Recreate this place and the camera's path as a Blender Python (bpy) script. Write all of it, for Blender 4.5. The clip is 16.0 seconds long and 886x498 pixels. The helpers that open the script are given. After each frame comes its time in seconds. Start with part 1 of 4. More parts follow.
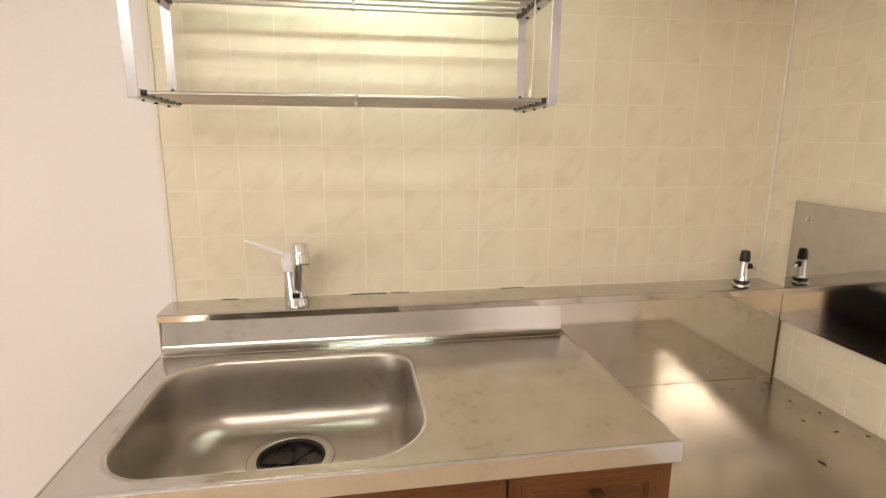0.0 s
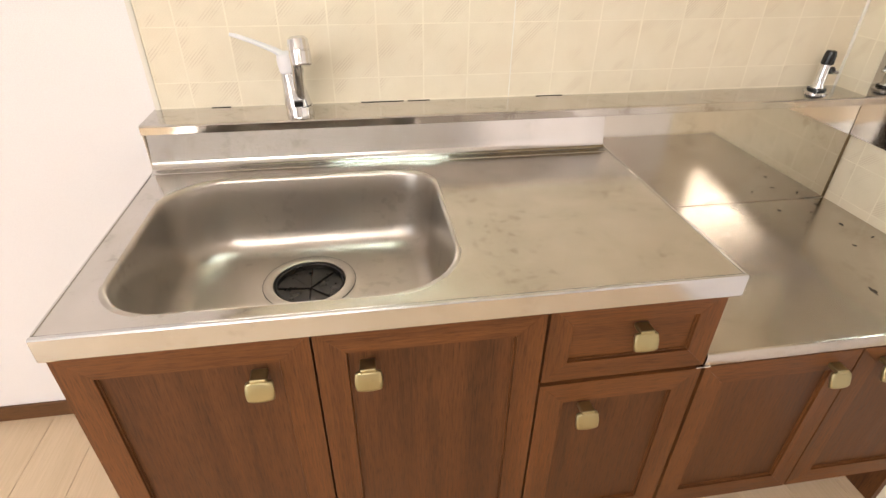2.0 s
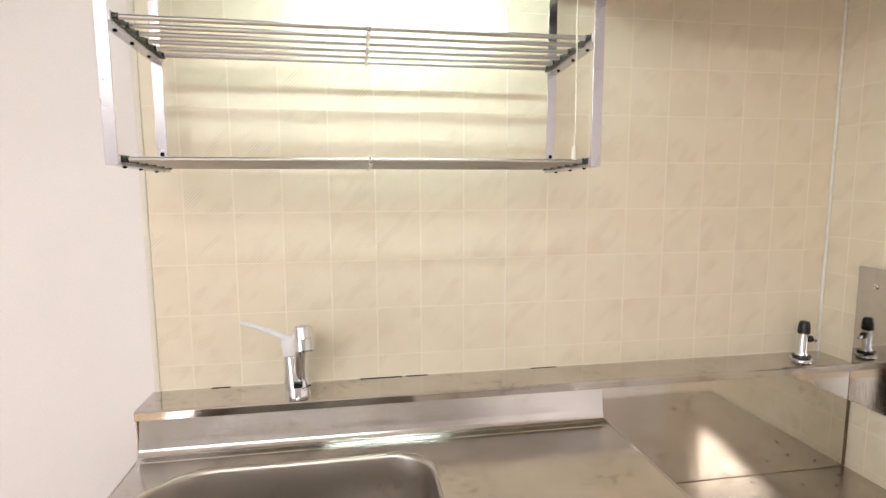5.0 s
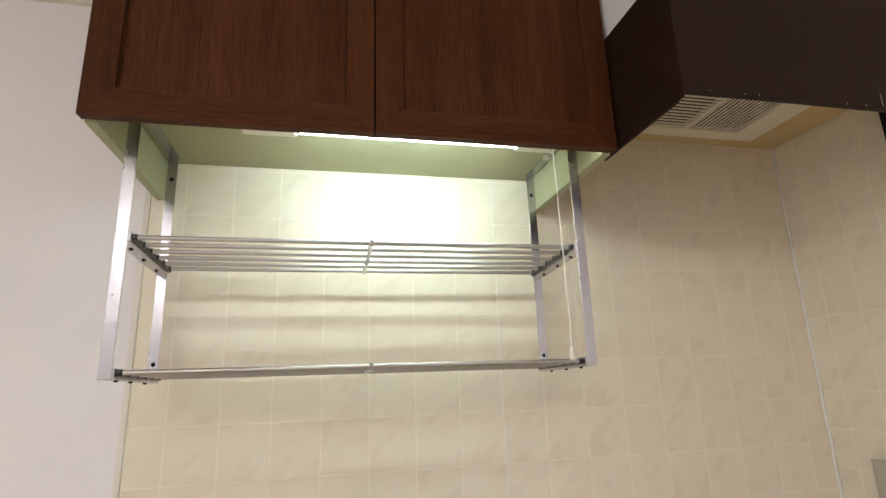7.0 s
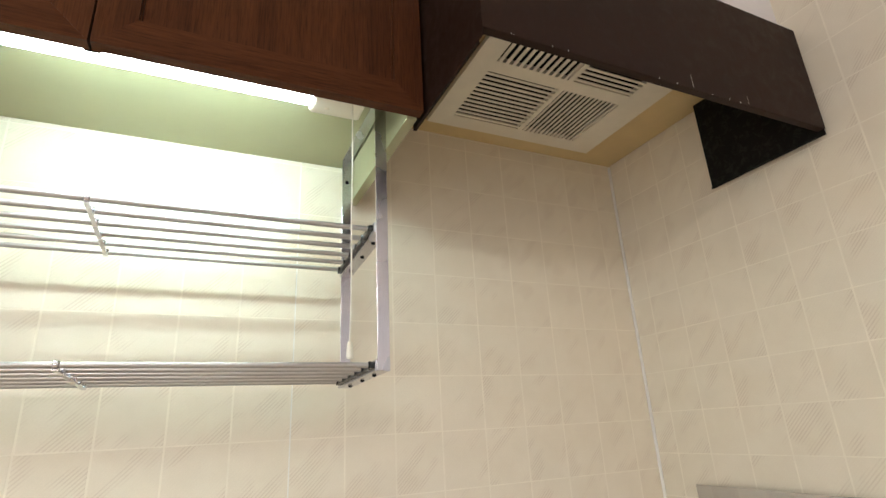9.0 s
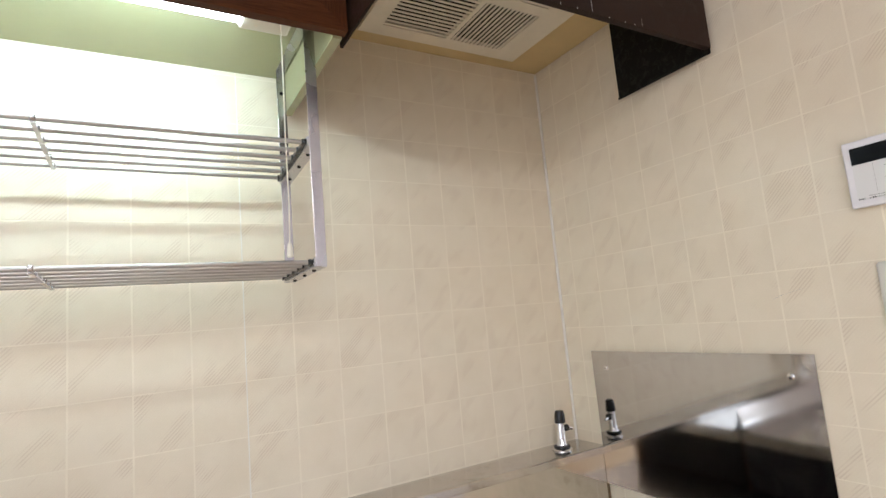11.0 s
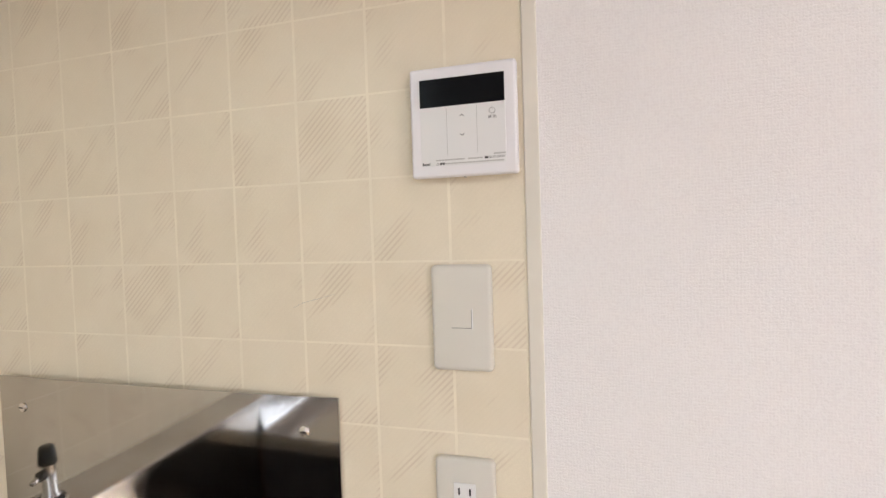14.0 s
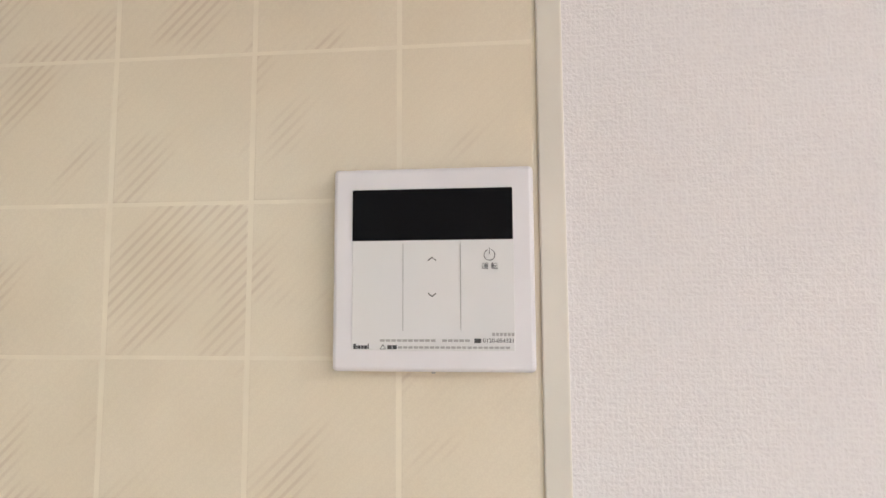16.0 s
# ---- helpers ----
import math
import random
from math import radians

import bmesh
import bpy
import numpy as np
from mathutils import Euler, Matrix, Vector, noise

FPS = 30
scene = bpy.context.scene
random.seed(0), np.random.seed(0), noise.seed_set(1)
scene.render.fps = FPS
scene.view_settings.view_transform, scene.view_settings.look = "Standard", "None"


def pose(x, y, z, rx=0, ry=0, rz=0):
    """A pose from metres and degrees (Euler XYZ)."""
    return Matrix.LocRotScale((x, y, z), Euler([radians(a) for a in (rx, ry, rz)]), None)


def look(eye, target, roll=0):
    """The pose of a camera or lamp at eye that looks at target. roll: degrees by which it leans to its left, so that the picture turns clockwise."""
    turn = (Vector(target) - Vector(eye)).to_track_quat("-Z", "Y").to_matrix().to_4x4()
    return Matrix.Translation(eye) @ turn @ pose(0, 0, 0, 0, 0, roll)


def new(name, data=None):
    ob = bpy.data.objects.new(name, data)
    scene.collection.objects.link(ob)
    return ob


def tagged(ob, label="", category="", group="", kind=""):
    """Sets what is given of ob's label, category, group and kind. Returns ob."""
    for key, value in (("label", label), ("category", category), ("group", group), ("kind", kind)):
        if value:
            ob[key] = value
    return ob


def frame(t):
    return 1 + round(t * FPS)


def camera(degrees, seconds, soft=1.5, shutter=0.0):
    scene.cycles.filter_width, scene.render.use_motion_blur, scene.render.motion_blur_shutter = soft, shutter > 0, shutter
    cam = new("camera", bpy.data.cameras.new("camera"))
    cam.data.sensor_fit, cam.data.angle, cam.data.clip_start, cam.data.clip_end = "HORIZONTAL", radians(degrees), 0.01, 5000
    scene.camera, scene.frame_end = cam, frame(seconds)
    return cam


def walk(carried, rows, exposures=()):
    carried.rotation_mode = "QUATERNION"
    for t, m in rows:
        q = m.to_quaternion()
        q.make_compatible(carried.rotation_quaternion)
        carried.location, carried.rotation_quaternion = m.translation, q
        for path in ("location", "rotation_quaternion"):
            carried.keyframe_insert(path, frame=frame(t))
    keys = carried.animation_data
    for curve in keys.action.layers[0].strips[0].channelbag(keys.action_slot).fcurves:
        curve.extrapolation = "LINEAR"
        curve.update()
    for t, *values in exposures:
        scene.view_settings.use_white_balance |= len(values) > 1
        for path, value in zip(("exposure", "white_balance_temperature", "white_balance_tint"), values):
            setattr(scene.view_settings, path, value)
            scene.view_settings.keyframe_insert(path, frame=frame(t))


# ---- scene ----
cam = camera(80.4, 16.0)
# seconds, stops, kelvin, tint
EXPOSURES = [(0, 0.29, 7300, 13), (0.5, 0.3, 7100, 13), (1.5, 0.54, 6800, 13), (2.5, 0.98, 6700, 13), (3.0, 1.16, 6800, 13), (3.5, 1.12, 6700, 13), (4.5, 0.69, 6480, 14),
             (7.0, 0.01, 6300, 12), (8.0, 0.1, 6200, 10), (9.0, 0.31, 6150, 11), (11.5, 0.34, 5850, 14), (12.5, 0.55, 5750, 14), (14.0, 0.42, 6150, 14), (16.0, 0.37, 6150, 13)]
PATH = [
    (0, (0.486, -1.444, 1.375), (0.807, 0.486, 0.961), 0.4),
    (0.5, (0.489, -1.308, 1.358), (0.768, 0.575, 0.743), 0.9),
    (1, (0.464, -1.278, 1.344), (0.75, 0.532, 0.542), 0.3),
    (1.5, (0.461, -1.275, 1.334), (0.74, 0.457, 0.373), 0.4),
    (2, (0.458, -1.277, 1.326), (0.731, 0.388, 0.252), 0.7),
    (2.5, (0.457, -1.281, 1.325), (0.724, 0.379, 0.243), 0.8),
    (3, (0.456, -1.282, 1.33), (0.722, 0.419, 0.312), 0.6),
    (3.5, (0.458, -1.278, 1.35), (0.741, 0.541, 0.57), 0.6),
    (4, (0.456, -1.269, 1.378), (0.76, 0.62, 0.796), 0.6),
    (4.5, (0.456, -1.252, 1.415), (0.776, 0.674, 0.982), 0.6),
    (4.7, (0.461, -1.256, 1.41), (0.78, 0.686, 1.053), 0.2),
    (6.8, (0.418, -1.265, 1.433), (0.829, 0.645, 1.859), -1.6),
    (7, (0.414, -1.261, 1.43), (0.833, 0.633, 1.916), -1.9),
    (7.5, (0.395, -1.235, 1.434), (0.875, 0.61, 2.041), -3.4),
    (8, (0.445, -1.193, 1.42), (1.018, 0.61, 2.069), -4.5),
    (8.5, (0.587, -1.14, 1.404), (1.31, 0.604, 2.066), -2.8),
    (9, (0.655, -1.095, 1.357), (1.467, 0.614, 2.006), -3.1),
    (9.2, (0.667, -1.078, 1.355), (1.49, 0.637, 1.973), -2.5),
    (11.3, (0.634, -1.249, 1.326), (1.64, 0.476, 1.427), -4.2),
    (11.5, (0.637, -1.241, 1.317), (1.644, 0.487, 1.295), -3.2),
    (12, (0.677, -1.22, 1.306), (1.714, 0.481, 1.122), -2.1),
    (12.5, (0.784, -1.154, 1.323), (2.052, 0.383, 1.15), -1.7),
    (13, (0.925, -1.097, 1.345), (2.365, 0.282, 1.186), -1.5),
    (13.5, (1.034, -1.052, 1.38), (2.765, -0.063, 1.216), -1.7),
    (14, (1.186, -1.008, 1.405), (3.094, -0.415, 1.334), -1.8),
    (14.5, (1.321, -0.924, 1.445), (3.308, -0.7, 1.409), -1.7),
    (15, (1.419, -0.913, 1.468), (3.402, -0.66, 1.503), -1.7),
    (15.5, (1.446, -0.913, 1.487), (3.412, -0.613, 1.694), -0.1),
    (16, (1.435, -0.895, 1.509), (3.421, -0.722, 1.677), -0.3),
]
walk(cam, [(t, look(eye, target, roll)) for t, eye, target, roll in PATH], EXPOSURES)

# ---- world and light ----
world = bpy.data.worlds.new("world")
scene.world = world
world.use_nodes = True
wn = world.node_tree
sky = wn.nodes.new("ShaderNodeTexSky")
sky.sky_type = "NISHITA"
sky.sun_disc = False
sky.sun_elevation = radians(38)
sky.sun_rotation = radians(200)
wn.nodes["Background"].inputs["Strength"].default_value = 0.12
wn.links.new(sky.outputs[0], wn.nodes["Background"].inputs["Color"])

WIN = (-3.4, -1.7, 0.1, 2.1)      # window in the west wall: y0, y1, z0, z1
SOUTH, XL = -4.9, -1.9
day = bpy.data.lights.new("window_daylight", "AREA")
day.shape, day.size, day.size_y = "RECTANGLE", WIN[1] - WIN[0], WIN[3] - WIN[2]
day.energy, day.color = 26.0, (0.91, 0.955, 1.0)
dayo = new("window_daylight", day)
dayo.matrix_world = look((XL + 0.02, (WIN[0] + WIN[1]) / 2, (WIN[2] + WIN[3]) / 2), (XL + 1, (WIN[0] + WIN[1]) / 2, (WIN[2] + WIN[3]) / 2))

TUBE = 46.0        # emission of the fluorescent tube
ROOM_LAMP = 13.5   # emission of the ceiling lamps in the room

# ---- materials ----
def material(name, rough=0.5, metal=0.0, base=(0.8, 0.8, 0.8)):
    m = bpy.data.materials.new(name)
    m.use_nodes = True
    p = m.node_tree.nodes["Principled BSDF"]
    p.inputs["Base Color"].default_value = (*base, 1)
    p.inputs["Roughness"].default_value = rough
    p.inputs["Metallic"].default_value = metal
    return m, m.node_tree, p


def node(nt, kind, **values):
    n = nt.nodes.new(kind)
    for k, v in values.items():
        n.inputs[k].default_value = v
    return n


def ramp(nt, fac, *stops):
    r = nt.nodes.new("ShaderNodeValToRGB")
    els = r.color_ramp.elements
    while len(els) < len(stops):
        els.new(0.5)
    for e, (p, c) in zip(els, stops):
        e.position, e.color = p, (*c, 1) if len(c) == 3 else c
    nt.links.new(fac, r.inputs[0])
    return r.outputs[0]


def mapped(nt, scale, random_offset=0.0, coord="Object"):
    tc = nt.nodes.new("ShaderNodeTexCoord")
    mp = node(nt, "ShaderNodeMapping", Scale=scale)
    nt.links.new(tc.outputs[coord], mp.inputs["Vector"])
    if random_offset:
        oi = nt.nodes.new("ShaderNodeObjectInfo")
        mul = nt.nodes.new("ShaderNodeMath")
        mul.operation = "MULTIPLY"
        mul.inputs[1].default_value = random_offset
        nt.links.new(oi.outputs["Random"], mul.inputs[0])
        nt.links.new(mul.outputs[0], mp.inputs["Location"])
    return mp.outputs[0]


def noise_tex(nt, vec, scale=1.0, detail=4.0, rough=0.55, distortion=0.0):
    n = node(nt, "ShaderNodeTexNoise", Scale=scale, Detail=detail, Roughness=rough, Distortion=distortion)
    nt.links.new(vec, n.inputs["Vector"])
    return n.outputs["Fac"]


def bump(nt, p, height, strength, distance):
    b = node(nt, "ShaderNodeBump", Strength=strength, Distance=distance)
    nt.links.new(height, b.inputs["Height"])
    nt.links.new(b.outputs[0], p.inputs["Normal"])
    return b


def math2(nt, op, a, b=None, clamp=False):
    n = nt.nodes.new("ShaderNodeMath")
    n.operation, n.use_clamp = op, clamp
    for i, v in enumerate((a, b)):
        if v is None:
            continue
        if isinstance(v, (int, float)):
            n.inputs[i].default_value = v
        else:
            nt.links.new(v, n.inputs[i])
    return n.outputs[0]


def mix_color(nt, fac, a, b):
    n = nt.nodes.new("ShaderNodeMix")
    n.data_type = "RGBA"
    for sock, v in ((n.inputs[0], fac), (n.inputs[6], a), (n.inputs[7], b)):
        if isinstance(v, (int, float)):
            sock.default_value = v
        elif isinstance(v, tuple):
            sock.default_value = (*v, 1)
        else:
            nt.links.new(v, sock)
    return n.outputs[2]


def wood(name, dark, light, axis, rough=0.42, scale=1.0, gloss=0.25, pored=0.75):
    """Stained wood with its grain along the given axis (0, 1 or 2)."""
    m, nt, p = material(name, rough)
    p.inputs["Specular IOR Level"].default_value = gloss
    s = [95 * scale] * 3
    s[axis] = 3.6 * scale
    v = mapped(nt, s, 13.0)
    big = noise_tex(nt, v, 0.22, 3, 0.5, 0.3)
    fine = noise_tex(nt, v, 3.4, 6, 0.7, 0.1)
    pores = [650 * scale] * 3
    pores[axis] = 30 * scale
    pore = noise_tex(nt, mapped(nt, pores, 7.0), 1.0, 2, 0.5)
    tone = math2(nt, "ADD", math2(nt, "MULTIPLY", big, 0.42), math2(nt, "MULTIPLY", fine, 0.58))
    col = ramp(nt, tone, (0.31, dark), (0.69, light))
    darkp = ramp(nt, pore, (0.34, (0.55, 0.52, 0.5)), (0.47, (1, 1, 1)))
    mul = nt.nodes.new("ShaderNodeMix")
    mul.data_type, mul.blend_type = "RGBA", "MULTIPLY"
    mul.inputs[0].default_value = pored
    nt.links.new(col, mul.inputs[6])
    nt.links.new(darkp, mul.inputs[7])
    nt.links.new(mul.outputs[2], p.inputs["Base Color"])
    nt.links.new(ramp(nt, fine, (0.3, (rough - 0.08,) * 3), (0.7, (rough + 0.1,) * 3)), p.inputs["Roughness"])
    bump(nt, p, pore, 0.12, 0.0004)
    return m


def steel(name, rough, base=(0.62, 0.6, 0.57), brushed=None, stains=0.5, wave=0.0, smear=0.08):
    """Worn stainless steel; brushed: axis of the brushing lines; wave: slow dents."""
    m, nt, p = material(name, rough, 1.0, base)
    v = mapped(nt, (1, 1, 1))
    blot = noise_tex(nt, v, 8.0, 3, 0.5, 0.2)
    spots = noise_tex(nt, v, 46.0, 2, 0.4)
    worn = tuple(c * 0.78 for c in (base[0], base[1] * 0.97, base[2] * 0.9))
    col = mix_color(nt, math2(nt, "MULTIPLY", ramp(nt, blot, (0.35, (0, 0, 0)), (0.75, (1, 1, 1))), stains), base, worn)
    speck = math2(nt, "MULTIPLY", ramp(nt, spots, (0.54, (0, 0, 0)), (0.66, (1, 1, 1))), ramp(nt, blot, (0.50, (0, 0, 0)), (0.64, (1, 1, 1))))
    col = mix_color(nt, math2(nt, "MULTIPLY", speck, stains * 0.6), col, (base[0] * 0.42, base[1] * 0.39, base[2] * 0.34))
    nt.links.new(col, p.inputs["Base Color"])
    r = ramp(nt, blot, (0.2, (max(rough - smear * 0.5, 0.02),) * 3), (0.8, (rough + smear,) * 3))
    nt.links.new(r, p.inputs["Roughness"])
    height = None
    if brushed is not None:
        s = [700.0] * 3
        s[brushed] = 6.0
        height = noise_tex(nt, mapped(nt, s), 1.0, 2, 0.5)
        b = bump(nt, p, height, 0.10, 0.0003)
    if wave:
        slow = noise_tex(nt, v, 3.2, 1, 0.4)
        b2 = node(nt, "ShaderNodeBump", Strength=wave, Distance=0.01)
        nt.links.new(slow, b2.inputs["Height"])
        if height is not None:
            nt.links.new(b2.outputs[0], b.inputs["Normal"])
        else:
            nt.links.new(b2.outputs[0], p.inputs["Normal"])
    return m


def tile_material(name):
    """Cream wall panel tile with faint bands of diagonal hatching."""
    m, nt, p = material(name, 0.34)
    tc = nt.nodes.new("ShaderNodeTexCoord")
    sep = nt.nodes.new("ShaderNodeSeparateXYZ")
    nt.links.new(tc.outputs["Object"], sep.inputs[0])
    oi = nt.nodes.new("ShaderNodeObjectInfo")
    r = oi.outputs["Random"]
    across = math2(nt, "MULTIPLY", math2(nt, "SUBTRACT", sep.outputs[0], sep.outputs[2]), 0.7071)
    along = math2(nt, "MULTIPLY", math2(nt, "ADD", sep.outputs[0], sep.outputs[2]), 0.7071)
    lines = math2(nt, "SINE", math2(nt, "MULTIPLY", across, 2 * math.pi / 0.0056))
    lines = math2(nt, "MULTIPLY", math2(nt, "ADD", lines, 0.15), 1.0, clamp=True)
    comb = nt.nodes.new("ShaderNodeCombineXYZ")
    nt.links.new(math2(nt, "MULTIPLY", across, 27.0), comb.inputs[0])
    nt.links.new(math2(nt, "MULTIPLY", along, 11.0), comb.inputs[1])
    nt.links.new(math2(nt, "MULTIPLY", r, 91.0), comb.inputs[2])
    band = ramp(nt, noise_tex(nt, comb.outputs[0], 1.0, 1.5, 0.5), (0.545, (0, 0, 0)), (0.66, (1, 1, 1)))
    hatch = math2(nt, "MULTIPLY", lines, math2(nt, "ADD", math2(nt, "MULTIPLY", band, 0.93), 0.07))
    world_v = mapped(nt, (1, 1, 1), 5.0)
    cloud = noise_tex(nt, world_v, 14.0, 3, 0.5)
    base = ramp(nt, cloud, (0.3, (0.760, 0.674, 0.524)), (0.7, (0.806, 0.724, 0.575)))
    broad = mix_color(nt, math2(nt, "MULTIPLY", band, 0.03), base, (0.57, 0.465, 0.33))
    col = mix_color(nt, math2(nt, "MULTIPLY", hatch, 0.26), broad, (0.42, 0.28, 0.19))
    grain = noise_tex(nt, world_v, 900.0, 2, 0.5)
    col = mix_color(nt, math2(nt, "MULTIPLY", ramp(nt, grain, (0.42, (1, 1, 1)), (0.6, (0, 0, 0))), 0.10), col, (0.52, 0.43, 0.32))
    nt.links.new(col, p.inputs["Base Color"])
    h = math2(nt, "SUBTRACT", math2(nt, "MULTIPLY", grain, 0.25), math2(nt, "MULTIPLY", hatch, 0.6))
    bump(nt, p, h, 0.25, 0.0004)
    return m


def wallpaper(name):
    """White vinyl wallpaper with a coarse woven emboss."""
    m, nt, p = material(name, 0.72)
    v = mapped(nt, (1, 1, 1))
    threads = noise_tex(nt, mapped(nt, (430, 430, 215)), 1.0, 3, 0.6)
    cross = noise_tex(nt, mapped(nt, (250, 250, 450)), 1.0, 3, 0.6)
    rough_weave = math2(nt, "MAXIMUM", threads, cross)
    sep = nt.nodes.new("ShaderNodeSeparateXYZ")
    nt.links.new(v, sep.inputs[0])
    jitter = math2(nt, "MULTIPLY", noise_tex(nt, v, 150.0, 2, 0.5), 7.0)
    u = math2(nt, "ADD", math2(nt, "MULTIPLY", math2(nt, "ADD", sep.outputs[0], sep.outputs[1]), 2 * math.pi / 0.0030), jitter)
    w = math2(nt, "SUBTRACT", math2(nt, "MULTIPLY", sep.outputs[2], 2 * math.pi / 0.0034), jitter)
    check = math2(nt, "MULTIPLY", math2(nt, "MAXIMUM", math2(nt, "SINE", u), math2(nt, "SINE", w)), 0.07)
    weave = math2(nt, "ADD", rough_weave, check)
    big = noise_tex(nt, v, 1.6, 3, 0.5)
    col = ramp(nt, big, (0.3, (0.82, 0.79, 0.785)), (0.7, (0.85, 0.825, 0.82)))
    # hollows of the weave tinted darker: the emboss's shade put into the colour
    col = mix_color(nt, math2(nt, "MULTIPLY", ramp(nt, weave, (0.42, (1, 1, 1)), (0.66, (0, 0, 0))), 0.18), col, (0.58, 0.53, 0.54))
    nt.links.new(col, p.inputs["Base Color"])
    bump(nt, p, weave, 0.7, 0.0012)
    return m


def paint(name, base, rough=0.5, vary=0.06, scale=12.0, metal=0.0, relief=0.08, gloss=0.5):
    m, nt, p = material(name, rough, metal, base)
    p.inputs["Specular IOR Level"].default_value = gloss
    v = mapped(nt, (1, 1, 1), 3.0)
    n = noise_tex(nt, v, scale, 5, 0.6)
    lo = tuple(max(c * (1 - vary), 0) for c in base)
    hi = tuple(min(c * (1 + vary), 1) for c in base)
    nt.links.new(ramp(nt, n, (0.3, lo), (0.7, hi)), p.inputs["Base Color"])
    nt.links.new(ramp(nt, n, (0.3, (max(rough - 0.05, 0.02),) * 3), (0.7, (rough + 0.06,) * 3)), p.inputs["Roughness"])
    if relief:
        bump(nt, p, noise_tex(nt, v, scale * 30, 2), relief, 0.0004)
    return m


def grimy(name, base, grime, rough=0.5, amount=0.5, scale=14.0):
    m, nt, p = material(name, rough, 0.0, base)
    p.inputs["Specular IOR Level"].default_value = 0.12
    v = mapped(nt, (1, 1, 1))
    n = noise_tex(nt, v, scale, 7, 0.7, 0.6)
    mask = math2(nt, "MULTIPLY", ramp(nt, n, (0.5, (0, 0, 0)), (0.62, (1, 1, 1))), amount)
    nt.links.new(mix_color(nt, mask, base, grime), p.inputs["Base Color"])
    nt.links.new(ramp(nt, n, (0.3, (rough - 0.1,) * 3), (0.7, (rough + 0.15,) * 3)), p.inputs["Roughness"])
    bump(nt, p, n, 0.15, 0.001)
    return m


def glow(name, color, strength):
    m, nt, p = material(name, 0.4, 0.0, color)
    p.inputs["Emission Color"].default_value = (*color, 1)
    p.inputs["Emission Strength"].default_value = strength
    return m


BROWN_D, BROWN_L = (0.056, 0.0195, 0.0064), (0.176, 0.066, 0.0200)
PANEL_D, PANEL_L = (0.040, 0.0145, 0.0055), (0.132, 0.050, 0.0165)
UP_D, UP_L = (0.037, 0.0120, 0.0045), (0.116, 0.0405, 0.0138)
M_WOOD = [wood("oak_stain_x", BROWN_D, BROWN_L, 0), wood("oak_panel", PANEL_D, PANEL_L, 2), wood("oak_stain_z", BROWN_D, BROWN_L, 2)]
M_UP = [wood("mahogany_x", UP_D, UP_L, 0, 0.5, 1.0, 0.09), None, wood("mahogany_z", UP_D, UP_L, 2, 0.5, 1.0, 0.09)]
M_FLOOR = wood("pale_floor_wood", (0.60, 0.45, 0.29), (0.73, 0.57, 0.40), 1, 0.38, 0.5, 0.25, 0.1)
M_SKIRT = wood("brown_skirting", (0.10, 0.045, 0.018), (0.17, 0.08, 0.032), 0)
M_TOP = steel("steel_worktop", 0.16, (0.63, 0.605, 0.58), None, 0.62, 0.0, 0.05)
M_BOWL = steel("steel_bowl", 0.35, (0.52, 0.48, 0.435), None, 0.35, 0.0, 0.02)
M_SPLASH = steel("steel_splash", 0.15, (0.66, 0.65, 0.645), None, 0.4, 0.04, 0.04)
M_EDGE = steel("steel_folded_edge", 0.12, (0.60, 0.605, 0.62), None, 0.35, 0.12)
M_STOVE = steel("steel_hob_top", 0.21, (0.54, 0.49, 0.44), None, 0.35, 0.04, 0.02)
M_HOBBACK = steel("steel_hob_back", 0.06, (0.62, 0.59, 0.54), None, 0.4, 0.06, 0.03)
M_MIRROR = steel("steel_guard", 0.06, (0.56, 0.55, 0.535), None, 0.12, 0.05, 0.02)
M_CHROME = steel("chrome", 0.07, (0.78, 0.78, 0.79), None, 0.1, 0.0, 0.05)
M_ROD = steel("steel_rod", 0.34, (0.52, 0.505, 0.49), None, 0.0, 0.0, 0.02)
M_STRAP = steel("steel_strap", 0.24, (0.58, 0.57, 0.60), None, 0.15)
M_BRASS = steel("antique_brass", 0.34, (0.40, 0.35, 0.20), None, 0.9)
M_TILE = tile_material("cream_tile")
M_JOINT = paint("tile_joint", (0.83, 0.75, 0.60), 0.5, 0.05, 30)
M_CAULK = paint("white_sealant", (0.82, 0.79, 0.72), 0.45, 0.06, 40)
M_PAPER = wallpaper("white_wallpaper")
M_SOUTH = paint("grey_wallpaper", (0.42, 0.40, 0.38), 0.75, 0.05, 6, relief=0.3)
M_CEIL = paint("ceiling_paper", (0.80, 0.78, 0.75), 0.8, 0.03, 8, relief=0.3)
M_TRIM = paint("cream_trim", (0.72, 0.68, 0.60), 0.4, 0.03, 20)
M_GREEN = paint("pale_green_board", (0.335, 0.33, 0.185), 0.45, 0.04, 10)
M_HOOD = grimy("brown_enamel", (0.0225, 0.0112, 0.0070), (0.034, 0.0185, 0.0125), 0.45, 0.6, 30)
# base nearly black, well below the outer enamel; paler grease flecks over it
M_HOODIN = grimy("dark_greasy_hood_inside", (0.009, 0.0075, 0.006), (0.032, 0.034, 0.026), 0.5, 0.6, 55)
M_SOFFIT = paint("soffit_panel", (0.60, 0.455, 0.225), 0.45, 0.07, 9)
M_GRILLE = paint("cream_grille", (0.72, 0.66, 0.54), 0.45, 0.05, 14)
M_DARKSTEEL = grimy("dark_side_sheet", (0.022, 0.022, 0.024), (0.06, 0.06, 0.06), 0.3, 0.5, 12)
M_DARK = paint("dark_cavity", (0.006, 0.0055, 0.005), 0.9, 0.1, 20, gloss=0.05)
